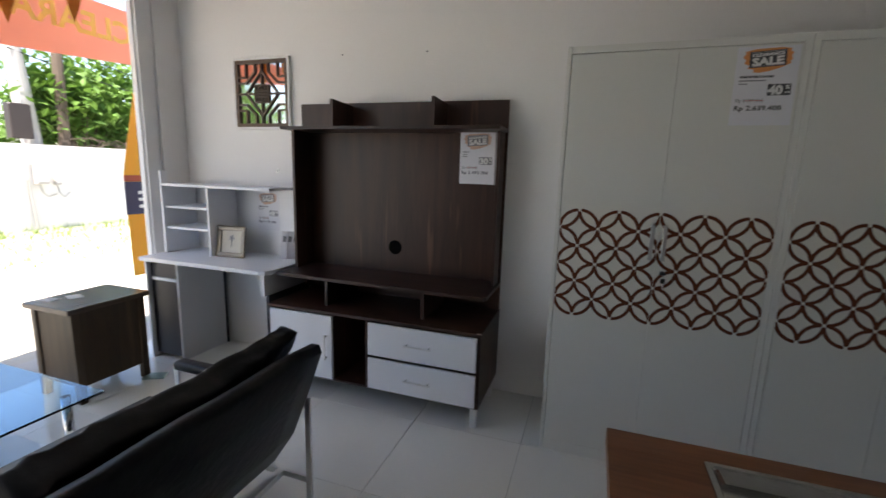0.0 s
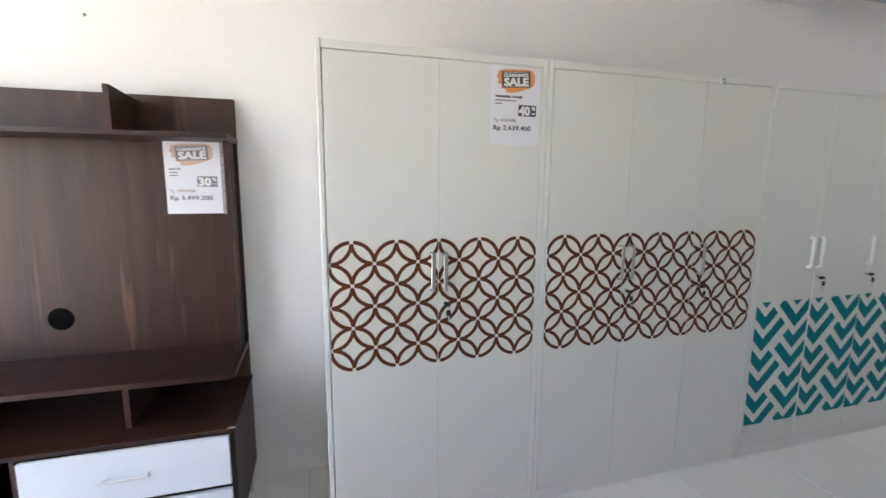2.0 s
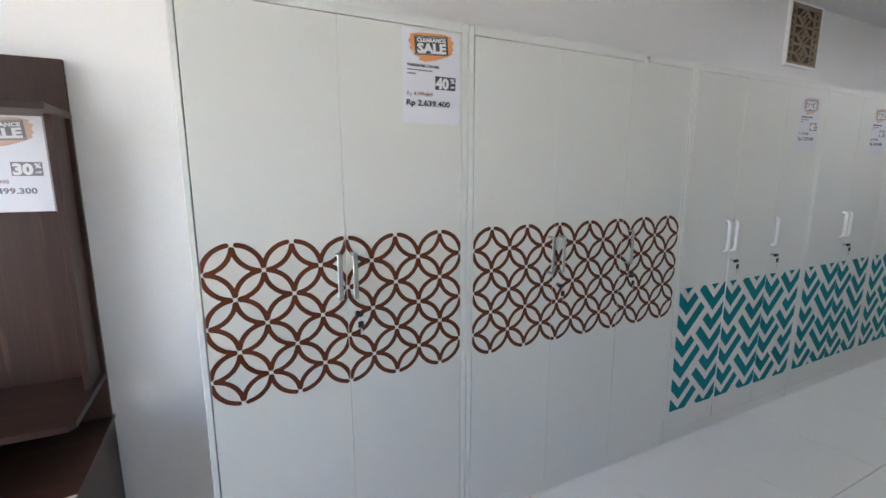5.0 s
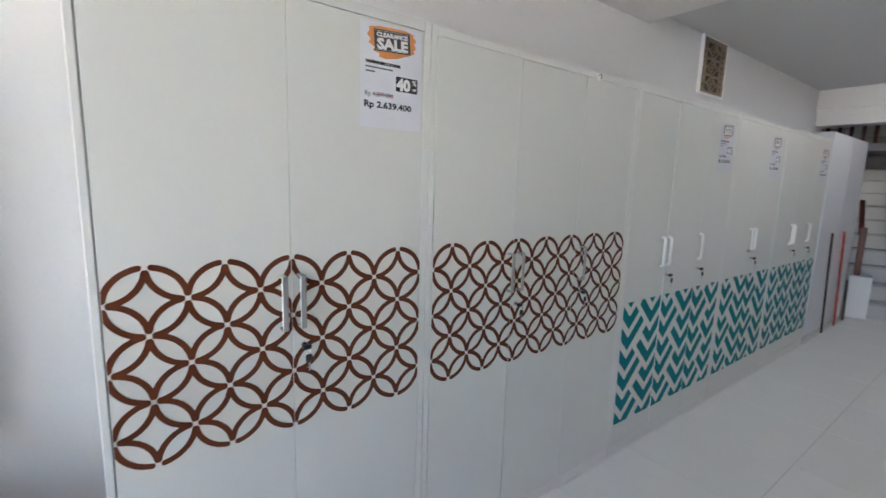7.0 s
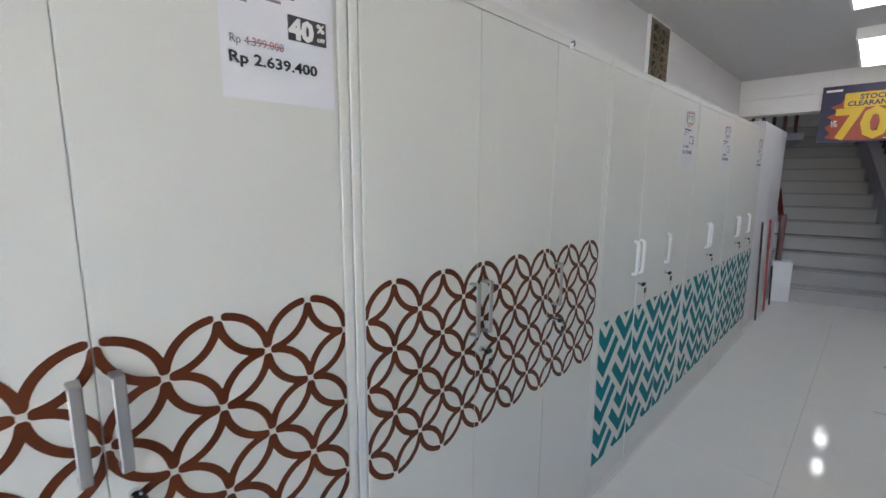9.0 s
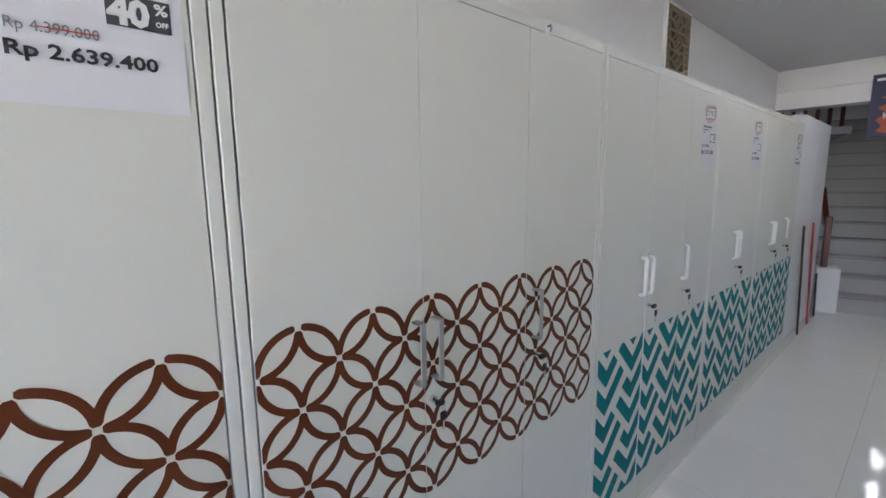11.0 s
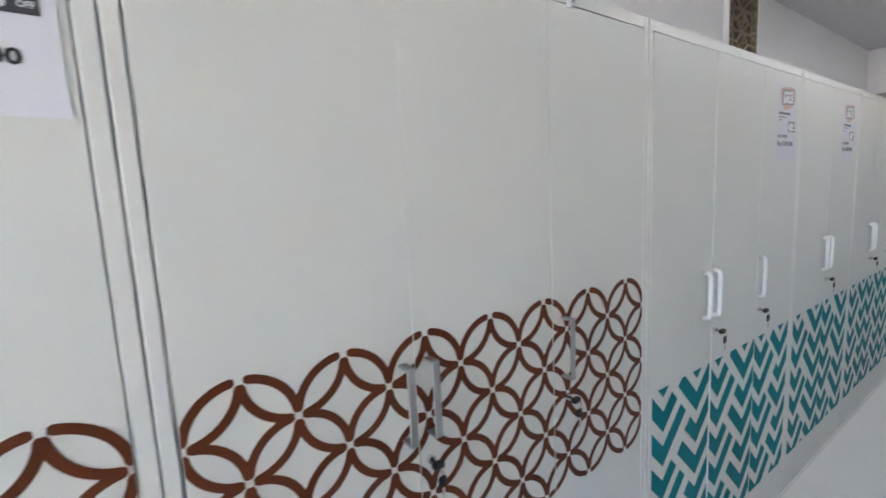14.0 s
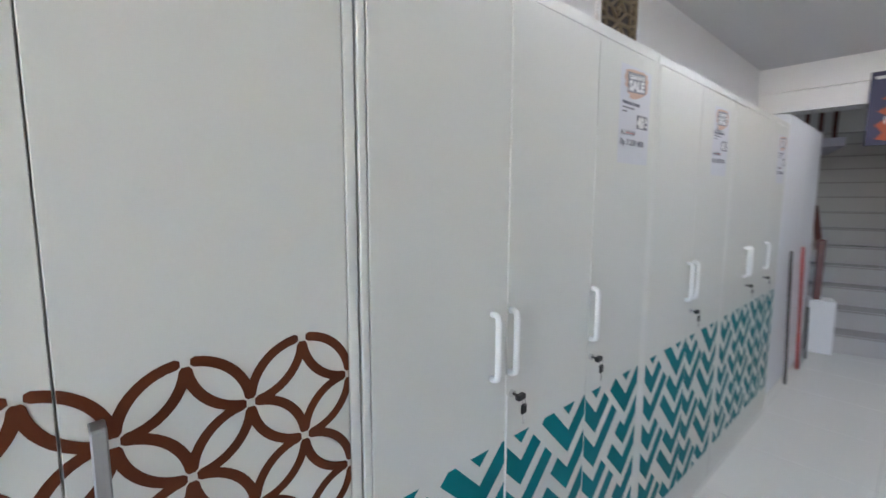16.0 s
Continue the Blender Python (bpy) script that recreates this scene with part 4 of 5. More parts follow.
def sofa():
    s = thing("sofa", (0, 0, 0), "black leather sofa on a flat steel frame, seen from behind", "sofa")
    y0, y1 = -0.55, 1.245
    # back shell leaning outwards, its upper edge at the outside
    bm = bmesh.new()
    n = 16
    rows = []
    for i in range(n + 1):
        y = y0 + (y1 - y0) * i / n
        e = min(1.0, min(i, n - i) / 1.2)
        top = 0.742 + 0.006 * (i / n) - 0.008 * (1 - e)
        sag = 0.008 * math.sin(i * 1.9)
        prof = [(-1.02, 0.20), (-0.93, 0.19), (-0.83, 0.34), (-0.745 + sag * 0.5, 0.55), (-0.690, top - 0.03), (-0.700, top), (-0.735, top), (-0.79, 0.58), (-0.90, 0.36)]
        rows.append([bm.verts.new((x, y, z + (sag if z > 0.5 else 0) * 0.4)) for x, z in prof])
    for a, b in zip(rows, rows[1:]):
        for k in range(len(a)):
            j = (k + 1) % len(a)
            bm.faces.new((a[k], a[j], b[j], b[k]))
    bm.faces.new(rows[0])
    bm.faces.new(rows[-1][::-1])
    bmesh.ops.recalc_face_normals(bm, faces=bm.faces[:])
    part("backrest", bm, LEATHER, s, smooth=True)
    bm = bmesh.new()
    cushion(bm, -1.50, -0.90, y0 + 0.02, y1 - 0.06, 0.27, 0.42)
    part("seat", bm, LEATHER, s, "padded black leather seat", True)
    for a, b, tip in ((y0 + 0.03, (y0 + y1) / 2 - 0.01, 0.02), ((y0 + y1) / 2 + 0.01, y1 - 0.02, 0.075)):
        bm = bmesh.new()
        cushion(bm, -0.055, 0.055, a, b, -0.20, 0.145, 26, False, 0.016)
        for v in bm.verts:
            k = max(0.0, (v.co.y - (b - 0.40)) / 0.40)
            up = max(0.0, v.co.z / 0.145)
            v.co.z += tip * k * k * up
            v.co.x += 0.022 * up * noise.noise(Vector((3, v.co.y * 9, v.co.z * 4))) + 0.010 * noise.noise(Vector((7, v.co.y * 26 - v.co.z * 14, v.co.z * 22)))
            v.co.x *= 1 - 0.35 * k * up
        bmesh.ops.transform(bm, matrix=Matrix.Translation((-0.890, 0, 0.618)) @ pose(0, 0, 0, 0, 24, 0), verts=bm.verts[:])
        part("back_cushion", bm, LEATHER, s, "wrinkled leather back cushion", True)
    for y, k in ((y0 - 0.02, -1), (y1 + 0.02, 1)):
        bm = bmesh.new()
        box(bm, -0.788, -0.762, y - 0.006, y + 0.006, 0.0, 0.50, 0.002, 1)
        box(bm, -1.475, -1.449, y - 0.006, y + 0.006, 0.0, 0.50, 0.002, 1)
        box(bm, -1.449, -0.788, y - 0.006, y + 0.006, 0.488, 0.50)
        box(bm, -1.449, -0.788, y - 0.006, y + 0.006, 0.12, 0.145)
        part("side_frame", bm, SATIN, s, "flat satin steel frame")
        bm = bmesh.new()
        box(bm, -1.452, -0.98, y - 0.030, y + 0.030, 0.500, 0.540, 0.016, 3)
        part("armrest", bm, LEATHER, s, "padded leather armrest", True)
    part("rear_rail", block(-0.93, -0.90, y0 - 0.014, y1 + 0.014, 0.12, 0.145), SATIN, s)
    part("base_rail", block(-1.45, -1.42, y0 - 0.014, y1 + 0.014, 0.20, 0.27), SATIN, s)


sofa()


# ---------------- kitchen counter with sink ----------------
CT = 0.84
base = thing("kitchen_cabinet", (0.019, 0.028, 0), "white kitchen base cabinet under the wood worktop", "kitchen cabinet")
part("body", block(0.305, 1.236, 0.27, 0.82, 0.0, CT - 0.036), WHITE_LAM, base)
for a, b in ((0.31, 0.77), (0.775, 1.232)):
    dd = part("door", block(a, b, 0.82, 0.838, 0.10, CT - 0.045, 0.001, 1), WHITE_LAM, base)
    part("handle", block(b - 0.06, b - 0.05, 0.855, 0.862, 0.55, 0.70, 0.002, 1), BARE, dd)
top = thing("worktop", (0.019, 0.028, 0), "brown wood-grain kitchen worktop with a sink cut-out", "worktop")
part("front_board", block(0.283, 1.236, 0.790, 0.862, CT - 0.036, CT, 0.0015, 1), COUNTER_WOOD, top)
part("rear_board", block(0.283, 1.236, 0.25, 0.347, CT - 0.036, CT, 0.0015, 1), COUNTER_WOOD, top)
part("side_board", block(0.283, 0.474, 0.347, 0.790, CT - 0.036, CT), COUNTER_WOOD, top)
part("side_board", block(1.117, 1.236, 0.347, 0.790, CT - 0.036, CT), COUNTER_WOOD, top)
sink = thing("kitchen_sink", (0.019, 0.030, CT), "stainless steel sink set into the worktop", "sink")
X0, X1, Y0, Y1 = 0.462, 1.13, 0.335, 0.800
bx0, bx1, by0, by1 = 0.522, 0.80, 0.375, 0.722


def ring(bm, x0, x1, y0, y1, z, r, n=5):
    """A rounded rectangle of vertices at one height."""
    out = []
    for cx, cy, a0 in ((x1 - r, y1 - r, 0), (x0 + r, y1 - r, 90), (x0 + r, y0 + r, 180), (x1 - r, y0 + r, 270)):
        for k in range(n + 1):
            a = radians(a0 + 90 * k / n)
            out.append(bm.verts.new((cx + r * math.cos(a), cy + r * math.sin(a), z)))
    return out


def loft(bm, rings):
    for a, b in zip(rings, rings[1:]):
        for k in range(len(a)):
            j = (k + 1) % len(a)
            bm.faces.new((a[k], a[j], b[j], b[k]))


bm = bmesh.new()
steps = ((0.0, 0.0, 0.006), (0.001, 0.004, 0.006), (0.011, 0.0045, 0.010), (0.014, 0.001, 0.014), (0.022, -0.022, 0.022))
rings = [ring(bm, X0 + d, X1 - d, Y0 + d, Y1 - d, z, r) for d, z, r in steps]
rings.append(ring(bm, bx0 - 0.008, bx1 + 0.008, by0 - 0.008, by1 + 0.008, -0.0205, 0.040))
rings.append(ring(bm, bx0, bx1, by0, by1, -0.024, 0.035))
loft(bm, rings)
part("rim", bm, INOX, sink, "brushed steel rim and sunken drainer")
bm = bmesh.new()
rings = [ring(bm, bx0 + d, bx1 - d, by0 + d, by1 - d, z, r) for d, z, r in ((0.0, -0.024, 0.035), (0.003, -0.030, 0.035), (0.010, -0.19, 0.035), (0.03, -0.21, 0.03))]
loft(bm, rings)
bm.faces.new(rings[-1])
part("basin", bm, INOX, sink, "deep steel basin")
bm = bmesh.new()
rod(bm, ((bx0 + bx1) / 2, (by0 + by1) / 2, -0.2095), ((bx0 + bx1) / 2, (by0 + by1) / 2, -0.206), 0.042, 0.038, 24)
part("drain", bm, CHROME, sink, "chrome basket drain")
soap = thing("soap_dispenser", (0.855, 0.765, CT - 0.022), "stainless soap dispenser pump by the sink", "soap dispenser")
bm = bmesh.new()
rod(bm, (0, 0, 0), (0, 0, 0.006), 0.024, 0.022, 20)
rod(bm, (0, 0, 0.006), (0, 0, 0.050), 0.013, None, 20)
rod(bm, (0, 0, 0.050), (0, 0, 0.066), 0.019, 0.017, 20)
part("pump", bm, INOX, soap, smooth=False)
part("nozzle", tube([(0, 0, 0.058), (0.03, -0.03, 0.056), (0.055, -0.055, 0.046)], 0.006, 8), INOX, soap, smooth=True)
tap = thing("kitchen_tap", (0.998, 0.763, CT - 0.022), "tall brushed steel kitchen tap with a thick spout", "tap")
bm = bmesh.new()
rod(bm, (0, 0, 0), (0, 0, 0.010), 0.031, 0.029, 24)
rod(bm, (0, 0, 0.010), (0.004, 0, 0.110), 0.025, 0.023, 24)
part("base", bm, INOX, tap)
bm = bmesh.new()
rod(bm, (0.004, 0, 0.110), (0.010, 0, 0.215), 0.0125, None, 20)
part("neck", bm, INOX, tap)
bm = bmesh.new()
rod(bm, (0.010, 0, 0.215), (0.018, 0, 0.360), 0.0185, 0.0160, 24)
rod(bm, (0.018, 0, 0.360), (0.0185, 0, 0.372), 0.0160, 0.010, 24)
part("spray_head", bm, INOX, tap)
bm = bmesh.new()
rod(bm, (0.015, 0, 0.060), (0.058, -0.01, 0.060), 0.017, None, 16)
box(bm, 0.050, 0.064, -0.075, 0.010, 0.055, 0.066, 0.003, 1)
part("lever", bm, INOX, tap)
tall = thing("cabinet_end_panel", (0.019, 0.028, 0), "tall brown wood end panel beside the worktop", "panel")
part("panel", block(1.240, 1.262, 0.25, 0.872, 0.0, 1.32, 0.002, 1), wood("end_panel_wood", (0.10, 0.036, 0.017), (0.22, 0.09, 0.04), 0.4, "Z", 8.0, 0.08), tall)


# ---------------- far end of the shop ----------------
cab = thing("white_cabinet", (0, 0, 0), "tall plain white laminate cabinet past the steel wardrobes", "cabinet")
bm = bmesh.new()
box(bm, 5.62, 6.95, 2.085, 2.545, 0.0, 2.045, 0.002, 1)
part("body", bm, WHITE_LAM, cab)
part("door", block(5.625, 6.283, 2.066, 2.084, 0.02, 2.04, 0.0015, 1), WHITE_LAM, cab)
part("door", block(6.287, 6.945, 2.066, 2.084, 0.02, 2.04, 0.0015, 1), WHITE_LAM, cab)
for x, h, mat, what, lean in ((6.04, 1.06, DARK_EDGE, "dark", 0.03), (6.50, 1.06, RED, "red", 0.03), (6.88, 0.48, DARK_EDGE, "dark", 0.02)):
    st = thing("slat", pose(x, 2.022, 0.001, -2.0, 0, 0), what + " painted wooden slat leaning on the white cabinet", "slat", "slats leaning on the cabinet")
    part("board", block(-0.014, 0.014, -0.008, 0.008, 0.0, h, 0.002, 1), mat, st)
    part("strip", block(0.016, 0.045, -0.006, 0.006, 0.0, h * 0.985, 0.002, 1), TRIM if mat is not RED else RED, st)

right = thing("white_cabinet", (0, 0, 0), "tall white laminate cabinet across the aisle from the stairs", "cabinet")
part("body", block(6.45, 7.00, -0.60, 0.765, 0.0, 1.97, 0.002, 1), WHITE_LAM, right)
part("door", block(6.430, 6.449, -0.595, 0.762, 0.02, 1.965, 0.0015, 1), WHITE_LAM, right)
part("plinth", block(6.432, 6.45, -0.59, 0.76, 0.0, 0.018), DARK_EDGE, right)

chair = thing("metal_chair", (5.85, 0.34, 0), "blue enamelled tubular metal chair", "chair")
for x in (0.0, 0.36):
    part("front_leg", tube([(x, 0.0, 0.0), (x, 0.0, 0.44)], 0.013, 10), BLUE, chair, smooth=True)
    part("back_post", tube([(x, 0.30, 0.0), (x, 0.285, 0.44), (x, 0.30, 0.72), (x + (0.02 if x == 0 else -0.02), 0.31, 0.79), (x + (0.06 if x == 0 else -0.06), 0.312, 0.81)], 0.013, 10), BLUE, chair, smooth=True)
part("seat", block(-0.01, 0.37, -0.02, 0.30, 0.44, 0.465, 0.008, 2), BLUE, chair)
part("back_rail", tube([(0.06, 0.312, 0.81), (0.30, 0.312, 0.81)], 0.013, 10), BLUE, chair, smooth=True)
part("back_slat", block(0.0, 0.36, 0.294, 0.304, 0.60, 0.70, 0.003, 1), BLUE, chair)

# hanging promotion board
board = thing("sale_sign", (6.84, 0.925, 1.897), "hanging navy and orange stock clearance board", "sign")
BW, BH = 0.86, 0.585
part("panel", block(0.0, 0.010, 0, BW, 0, BH), NAVY, board)
bm = bmesh.new()
prism(bm, [(0.13, 0.035), (0.06, 0.06), (0.12, 0.10), (0.07, 0.135), (0.13, 0.17), (0.09, 0.22), (0.16, 0.26), (0.08, 0.30), (0.13, 0.35), (0.09, 0.40), (0.16, 0.43), (0.12, 0.51), (0.32, 0.50), (0.50, 0.51), (0.66, 0.47), (0.70, 0.40), (0.78, 0.37), (0.71, 0.32), (0.80, 0.27), (0.73, 0.22), (0.81, 0.16), (0.76, 0.10), (0.80, 0.05), (0.70, 0.025), (0.50, 0.015), (0.30, 0.02)], "x", -0.003, -0.0005)
part("brush_stroke", bm, ORANGE_PRINT, board, "orange-red brush stroke print")
bm = bmesh.new()
prism(bm, [(0.225, 0.35), (0.215, 0.36), (0.215, 0.49), (0.225, 0.50), (0.665, 0.50), (0.675, 0.49), (0.675, 0.36), (0.665, 0.35)], "x", -0.006, -0.0035)
part("title_box", bm, YELLOW_PRINT, board, "yellow title box")
facing = lambda y, z, x=-0.0065: Matrix.Translation((x, y, z)) @ pose(0, 0, 0, 90, 0, -90)
lettering("STOCK", 0.068, NAVY, board, facing(0.445, 0.432), align="CENTER", bold=0.002)
lettering("CLEARANCE!", 0.068, NAVY, board, facing(0.445, 0.368), align="CENTER", bold=0.002)
lettering("70", 0.42, YELLOW_PRINT, board, facing(0.735, 0.045), bold=0.016)
lettering("%", 0.13, YELLOW_PRINT, board, facing(0.330, 0.235), bold=0.004)
lettering("OFF", 0.062, YELLOW_PRINT, board, facing(0.325, 0.165), bold=0.003)
lettering("UP", 0.038, WHITE_PRINT, board, facing(0.760, 0.20), bold=0.001)
lettering("TO", 0.038, WHITE_PRINT, board, facing(0.760, 0.165), bold=0.001)
part("logo_bar", block(-0.004, -0.0005, 0.70, 0.83, 0.525, 0.548), WHITE_PRINT, board, "pale logo bar")
part("small_print", block(-0.004, -0.0005, 0.12, 0.34, 0.028, 0.034), WHITE_PRINT, board)
for y in (0.06, BW - 0.06):
    bm = bmesh.new()
    rod(bm, (0.005, y, BH), (0.005, y, CEILING - 1.897), 0.0008, None, 6)
    part("wire", bm, CHROME, board)

# ceiling lamps
def ceiling_lamp(x0, x1):
    l = thing("ceiling_lamp", (x0, 1.368, CEILING), "white surface-mounted fluorescent ceiling lamp, switched on", "ceiling lamp", "fluorescent ceiling lamps")
    n = x1 - x0
    bm = bmesh.new()
    box(bm, 0, n, -0.130, 0.130, -0.035, 0)
    box(bm, 0, 0.02, -0.130, 0.130, -0.085, -0.035)
    box(bm, 0.02, n - 0.02, -0.130, -0.114, -0.085, -0.035)
    box(bm, 0.02, n - 0.02, 0.114, 0.130, -0.085, -0.035)
    box(bm, n - 0.02, n, -0.130, 0.130, -0.085, -0.035)
    part("housing", bm, TRIM, l, "white sheet-metal housing")
    part("diffuser", block(0.021, n - 0.021, -0.112, 0.112, -0.080, -0.037, 0.012, 2), LAMP_GLOW, l, "glowing diffuser")


ceiling_lamp(3.28, 4.46)
ceiling_lamp(5.27, 6.44)
for z in (3.12, 3.74):
    l = thing("wall_lamp", (EAST, 1.46, z), "lit fluorescent wall lamp high in the stairwell", "wall lamp", "stairwell wall lamps")
    part("housing", block(-0.04, 0.0, -0.11, 0.11, -0.17, 0.17, 0.004, 1), TRIM, l)
    part("diffuser", block(-0.075, -0.041, -0.06, 0.06, -0.14, 0.14, 0.004, 1), STAIR_GLOW, l, "glowing diffuser")


# ---------------- stairs ----------------
stairs = thing("staircase", Matrix.Translation((7.28, 1.38, 0)) @ pose(0, 0, 0, 0, 0, 14) @ Matrix.Translation((-7.28, -1.38, 0)), "tiled staircase with shadow-toned nosings rising from the shop floor", "staircase")
RISE, GO, SX = 0.187, 0.270, 7.40
for k in range(14):
    yl = 1.883 if k < 2 else 2.62
    x = SX + k * GO
    st = part("step", block(x, x + GO + 0.01 if k < 13 else x + 0.9, 0.84, yl, 0.0 if k < 3 else k * RISE - 0.25, (k + 1) * RISE - 0.02), STAIR, stairs)
    part("tread", block(x - 0.018, x + GO, 0.84, yl, (k + 1) * RISE - 0.02, (k + 1) * RISE, 0.004, 1), STAIR, st)
    # nosing strip, coloured darker for the shadow line under each tread
    part("nosing", block(x - 0.022, x - 0.0185, 0.842, yl - 0.002, (k + 1) * RISE - 0.020, (k + 1) * RISE - 0.004), SHADOW_NOSE, st)
bm = bmesh.new()
slope = RISE / GO
prism(bm, [(SX + 0.10, 0.0), (SX + 0.10, 0.56), (SX + 3.3, 0.56 + slope * 3.2), (SX + 3.3, slope * 3.2 - 0.4), (SX + 0.8, 0.0)], "y", 0.66, 0.838)
part("side_wall", bm, LILAC, stairs, "pale lilac painted stair side")
part("pillar", block(SX - 0.06, SX + 0.10, 0.655, 0.838, 0.0, 0.56, 0.003, 1), LILAC, stairs)
part("pillar", block(SX - 0.11, SX + 0.12, 1.885, 2.09, 0.0, 0.505, 0.003, 1), TRIM, stairs, "white low pillar")
def railing(y, x0, n, z0):
    part("newel", block(x0 - 0.045, x0 + 0.045, y - 0.045, y + 0.045, z0, z0 + 0.50, 0.006, 1), RED_WOOD, stairs, "dark red newel post")
    bm = bmesh.new()
    prism(bm, [(x0, z0 + 0.40), (x0, z0 + 0.475), (x0 + n * GO, z0 + 0.475 + slope * n * GO), (x0 + n * GO, z0 + 0.40 + slope * n * GO)], "y", y - 0.035, y + 0.035)
    part("handrail", bm, RED_WOOD, stairs, "dark red wooden handrail")
    for k in range(1, n * 2):
        x = x0 + k * GO / 2
        zz = z0 + slope * (x - x0)
        part("baluster", block(x - 0.022, x + 0.022, y - 0.022, y + 0.022, zz + (0.0 if y < 1 else -0.25), zz + 0.41, 0.004, 1), RED_WOOD, stairs)


railing(0.70, SX + 0.05, 11, 0.56)
part("newel", block(SX - 0.05, SX + 0.01, 1.995, 2.055, 0.505, 1.08, 0.006, 1), RED_WOOD, stairs, "dark red newel post")
bm = bmesh.new()
prism(bm, [(SX, 0.98), (SX, 1.05), (SX + 0.5, 1.05 + slope * 0.5), (SX + 0.5, 0.98 + slope * 0.5)], "y", 2.02, 2.07)
part("handrail", bm, RED_WOOD, stairs, "dark red wooden handrail")
# upper flight rail, crossing above the stairs
bm = bmesh.new()
box(bm, 8.9, 8.96, 1.75, 2.54, 2.66, 2.72)
part("upper_rail", bm, RED_WOOD, stairs)
for k in range(6):
    part("upper_baluster", block(8.91, 8.95, 1.80 + k * 0.13, 1.845 + k * 0.13, 2.18, 2.66), RED_WOOD, stairs)
part("upper_landing", block(8.88, 10.2, 1.72, 2.54, 2.08, 2.18), LILAC, stairs)

# rack with stacked dark cushions behind the stairs
rack = thing("storage_rack", (8.40, 0.36, 0), "black metal storage rack beside the stairs", "rack")
for x in (0.0, 0.5):
    for y in (0.0, 0.55):
        part("post", block(x - 0.012, x + 0.012, y - 0.012, y + 0.012, 0.0, 2.15), BLACK_PLASTIC, rack)
for z in (0.55, 1.08, 1.38, 1.70, 2.02):
    part("shelf", block(-0.012, 0.512, -0.012, 0.562, z - 0.025, z), BLACK_PLASTIC, rack)
for z, mat, nm in ((1.081, GREY_LAM, "grey"), (1.381, BLACK_PLASTIC, "black"), (1.701, BLACK_PLASTIC, "black")):
    c = thing("seat_cushion", (8.41, 0.38, z), nm + " padded chair seat stored on the rack", "seat", "chair seats on the rack")
    bm = bmesh.new()
    cushion(bm, 0.0, 0.46, 0.0, 0.52, 0.0, 0.20, crease=0.015)
    lo = min(v.co.z for v in bm.verts)
    bmesh.ops.translate(bm, verts=bm.verts[:], vec=(0, 0, -lo))
    part("pad", bm, mat, c, smooth=True)
win = tagged(part("window_1", block(EAST + 0.06, EAST + 0.075, 0.45, 1.25, 1.45, 2.15), FROSTED), "frosted stairwell window", kind="structure")
win.visible_shadow = False
bm = bmesh.new()
for a in ((0.45, 0.48, 1.45, 2.15), (1.22, 1.25, 1.45, 2.15), (0.48, 1.22, 1.45, 1.48), (0.48, 1.22, 2.12, 2.15), (0.84, 0.86, 1.48, 2.12)):
    box(bm, EAST + 0.04, EAST + 0.10, a[0], a[1], a[2], a[3])
part("window_frame", bm, TRIM, win)

# marks on the floor
sc = thing("floor_twig", pose(4.30, 1.04, 0.001, 0, 0, -85), "thin dark twig lying on the floor", "twig")
part("stem", tube([(-0.055, 0.004, 0.002), (-0.02, 0, 0.0025), (0.02, 0.001, 0.0025), (0.055, -0.004, 0.002)], 0.0018, 6), INK_GREY, sc)
sc = thing("dust_clump", (5.32, 1.03, 0.0), "small dark dust clump on the floor", "dust")
bm = bmesh.new()
bmesh.ops.create_icosphere(bm, subdivisions=2, radius=0.016)
for v in bm.verts:
    v.co = Vector((v.co.x * (1.2 + 0.5 * noise.noise(v.co * 90)), v.co.y * (0.8 + 0.5 * noise.noise(v.co * 70)), (v.co.z + 0.016) * 0.35))
part("clump", bm, INK_GREY, sc)


# ---------------- outside the shop front ----------------
structure("ground", block(-400, 400, -400, 400, -0.4, -0.13), GROUND, "bright sandy yard with sparse grass")
structure("canopy", block(-3.70, WEST - 0.2, SOUTH, 5.0, 2.92, 3.02), TRIM, "white canopy over the entrance")
structure("roof", block(WEST - 0.2, EAST + 0.4, SOUTH - 0.3, 4.3, 5.2, 5.35), CONCRETE)
wl = structure("boundary_wall", block(-11.4, -11.15, -14, 20, -0.13, 1.70), OUT_WALL, "weathered white boundary wall across the yard")
bn = thing("entrance_banner", (-3.62, 0, 0), "orange clearance banner over the entrance, seen from behind", "banner")
bm = bmesh.new()
prism(bm, [(0.2, 2.42), (1.1, 2.30), (1.75, 2.14), (2.1, 2.16), (3.3, 2.25), (3.3, 2.64), (0.2, 2.62)], "x", -0.004, 0.0)
part("vinyl", bm, ORANGE_CLOTH, bn)
lettering("CLEARANCE", 0.235, YELLOW_VINYL, bn, Matrix.Translation((0.001, 2.83, 2.37)) @ pose(0, 0, 0, 90, 0, -90) , bold=0.006)
for y in (0.25, 3.25):
    bm = bmesh.new()
    rod(bm, (-0.002, y, 2.62), (-0.002, y, 2.92), 0.004, None, 6)
    part("tie", bm, TRIM, bn)
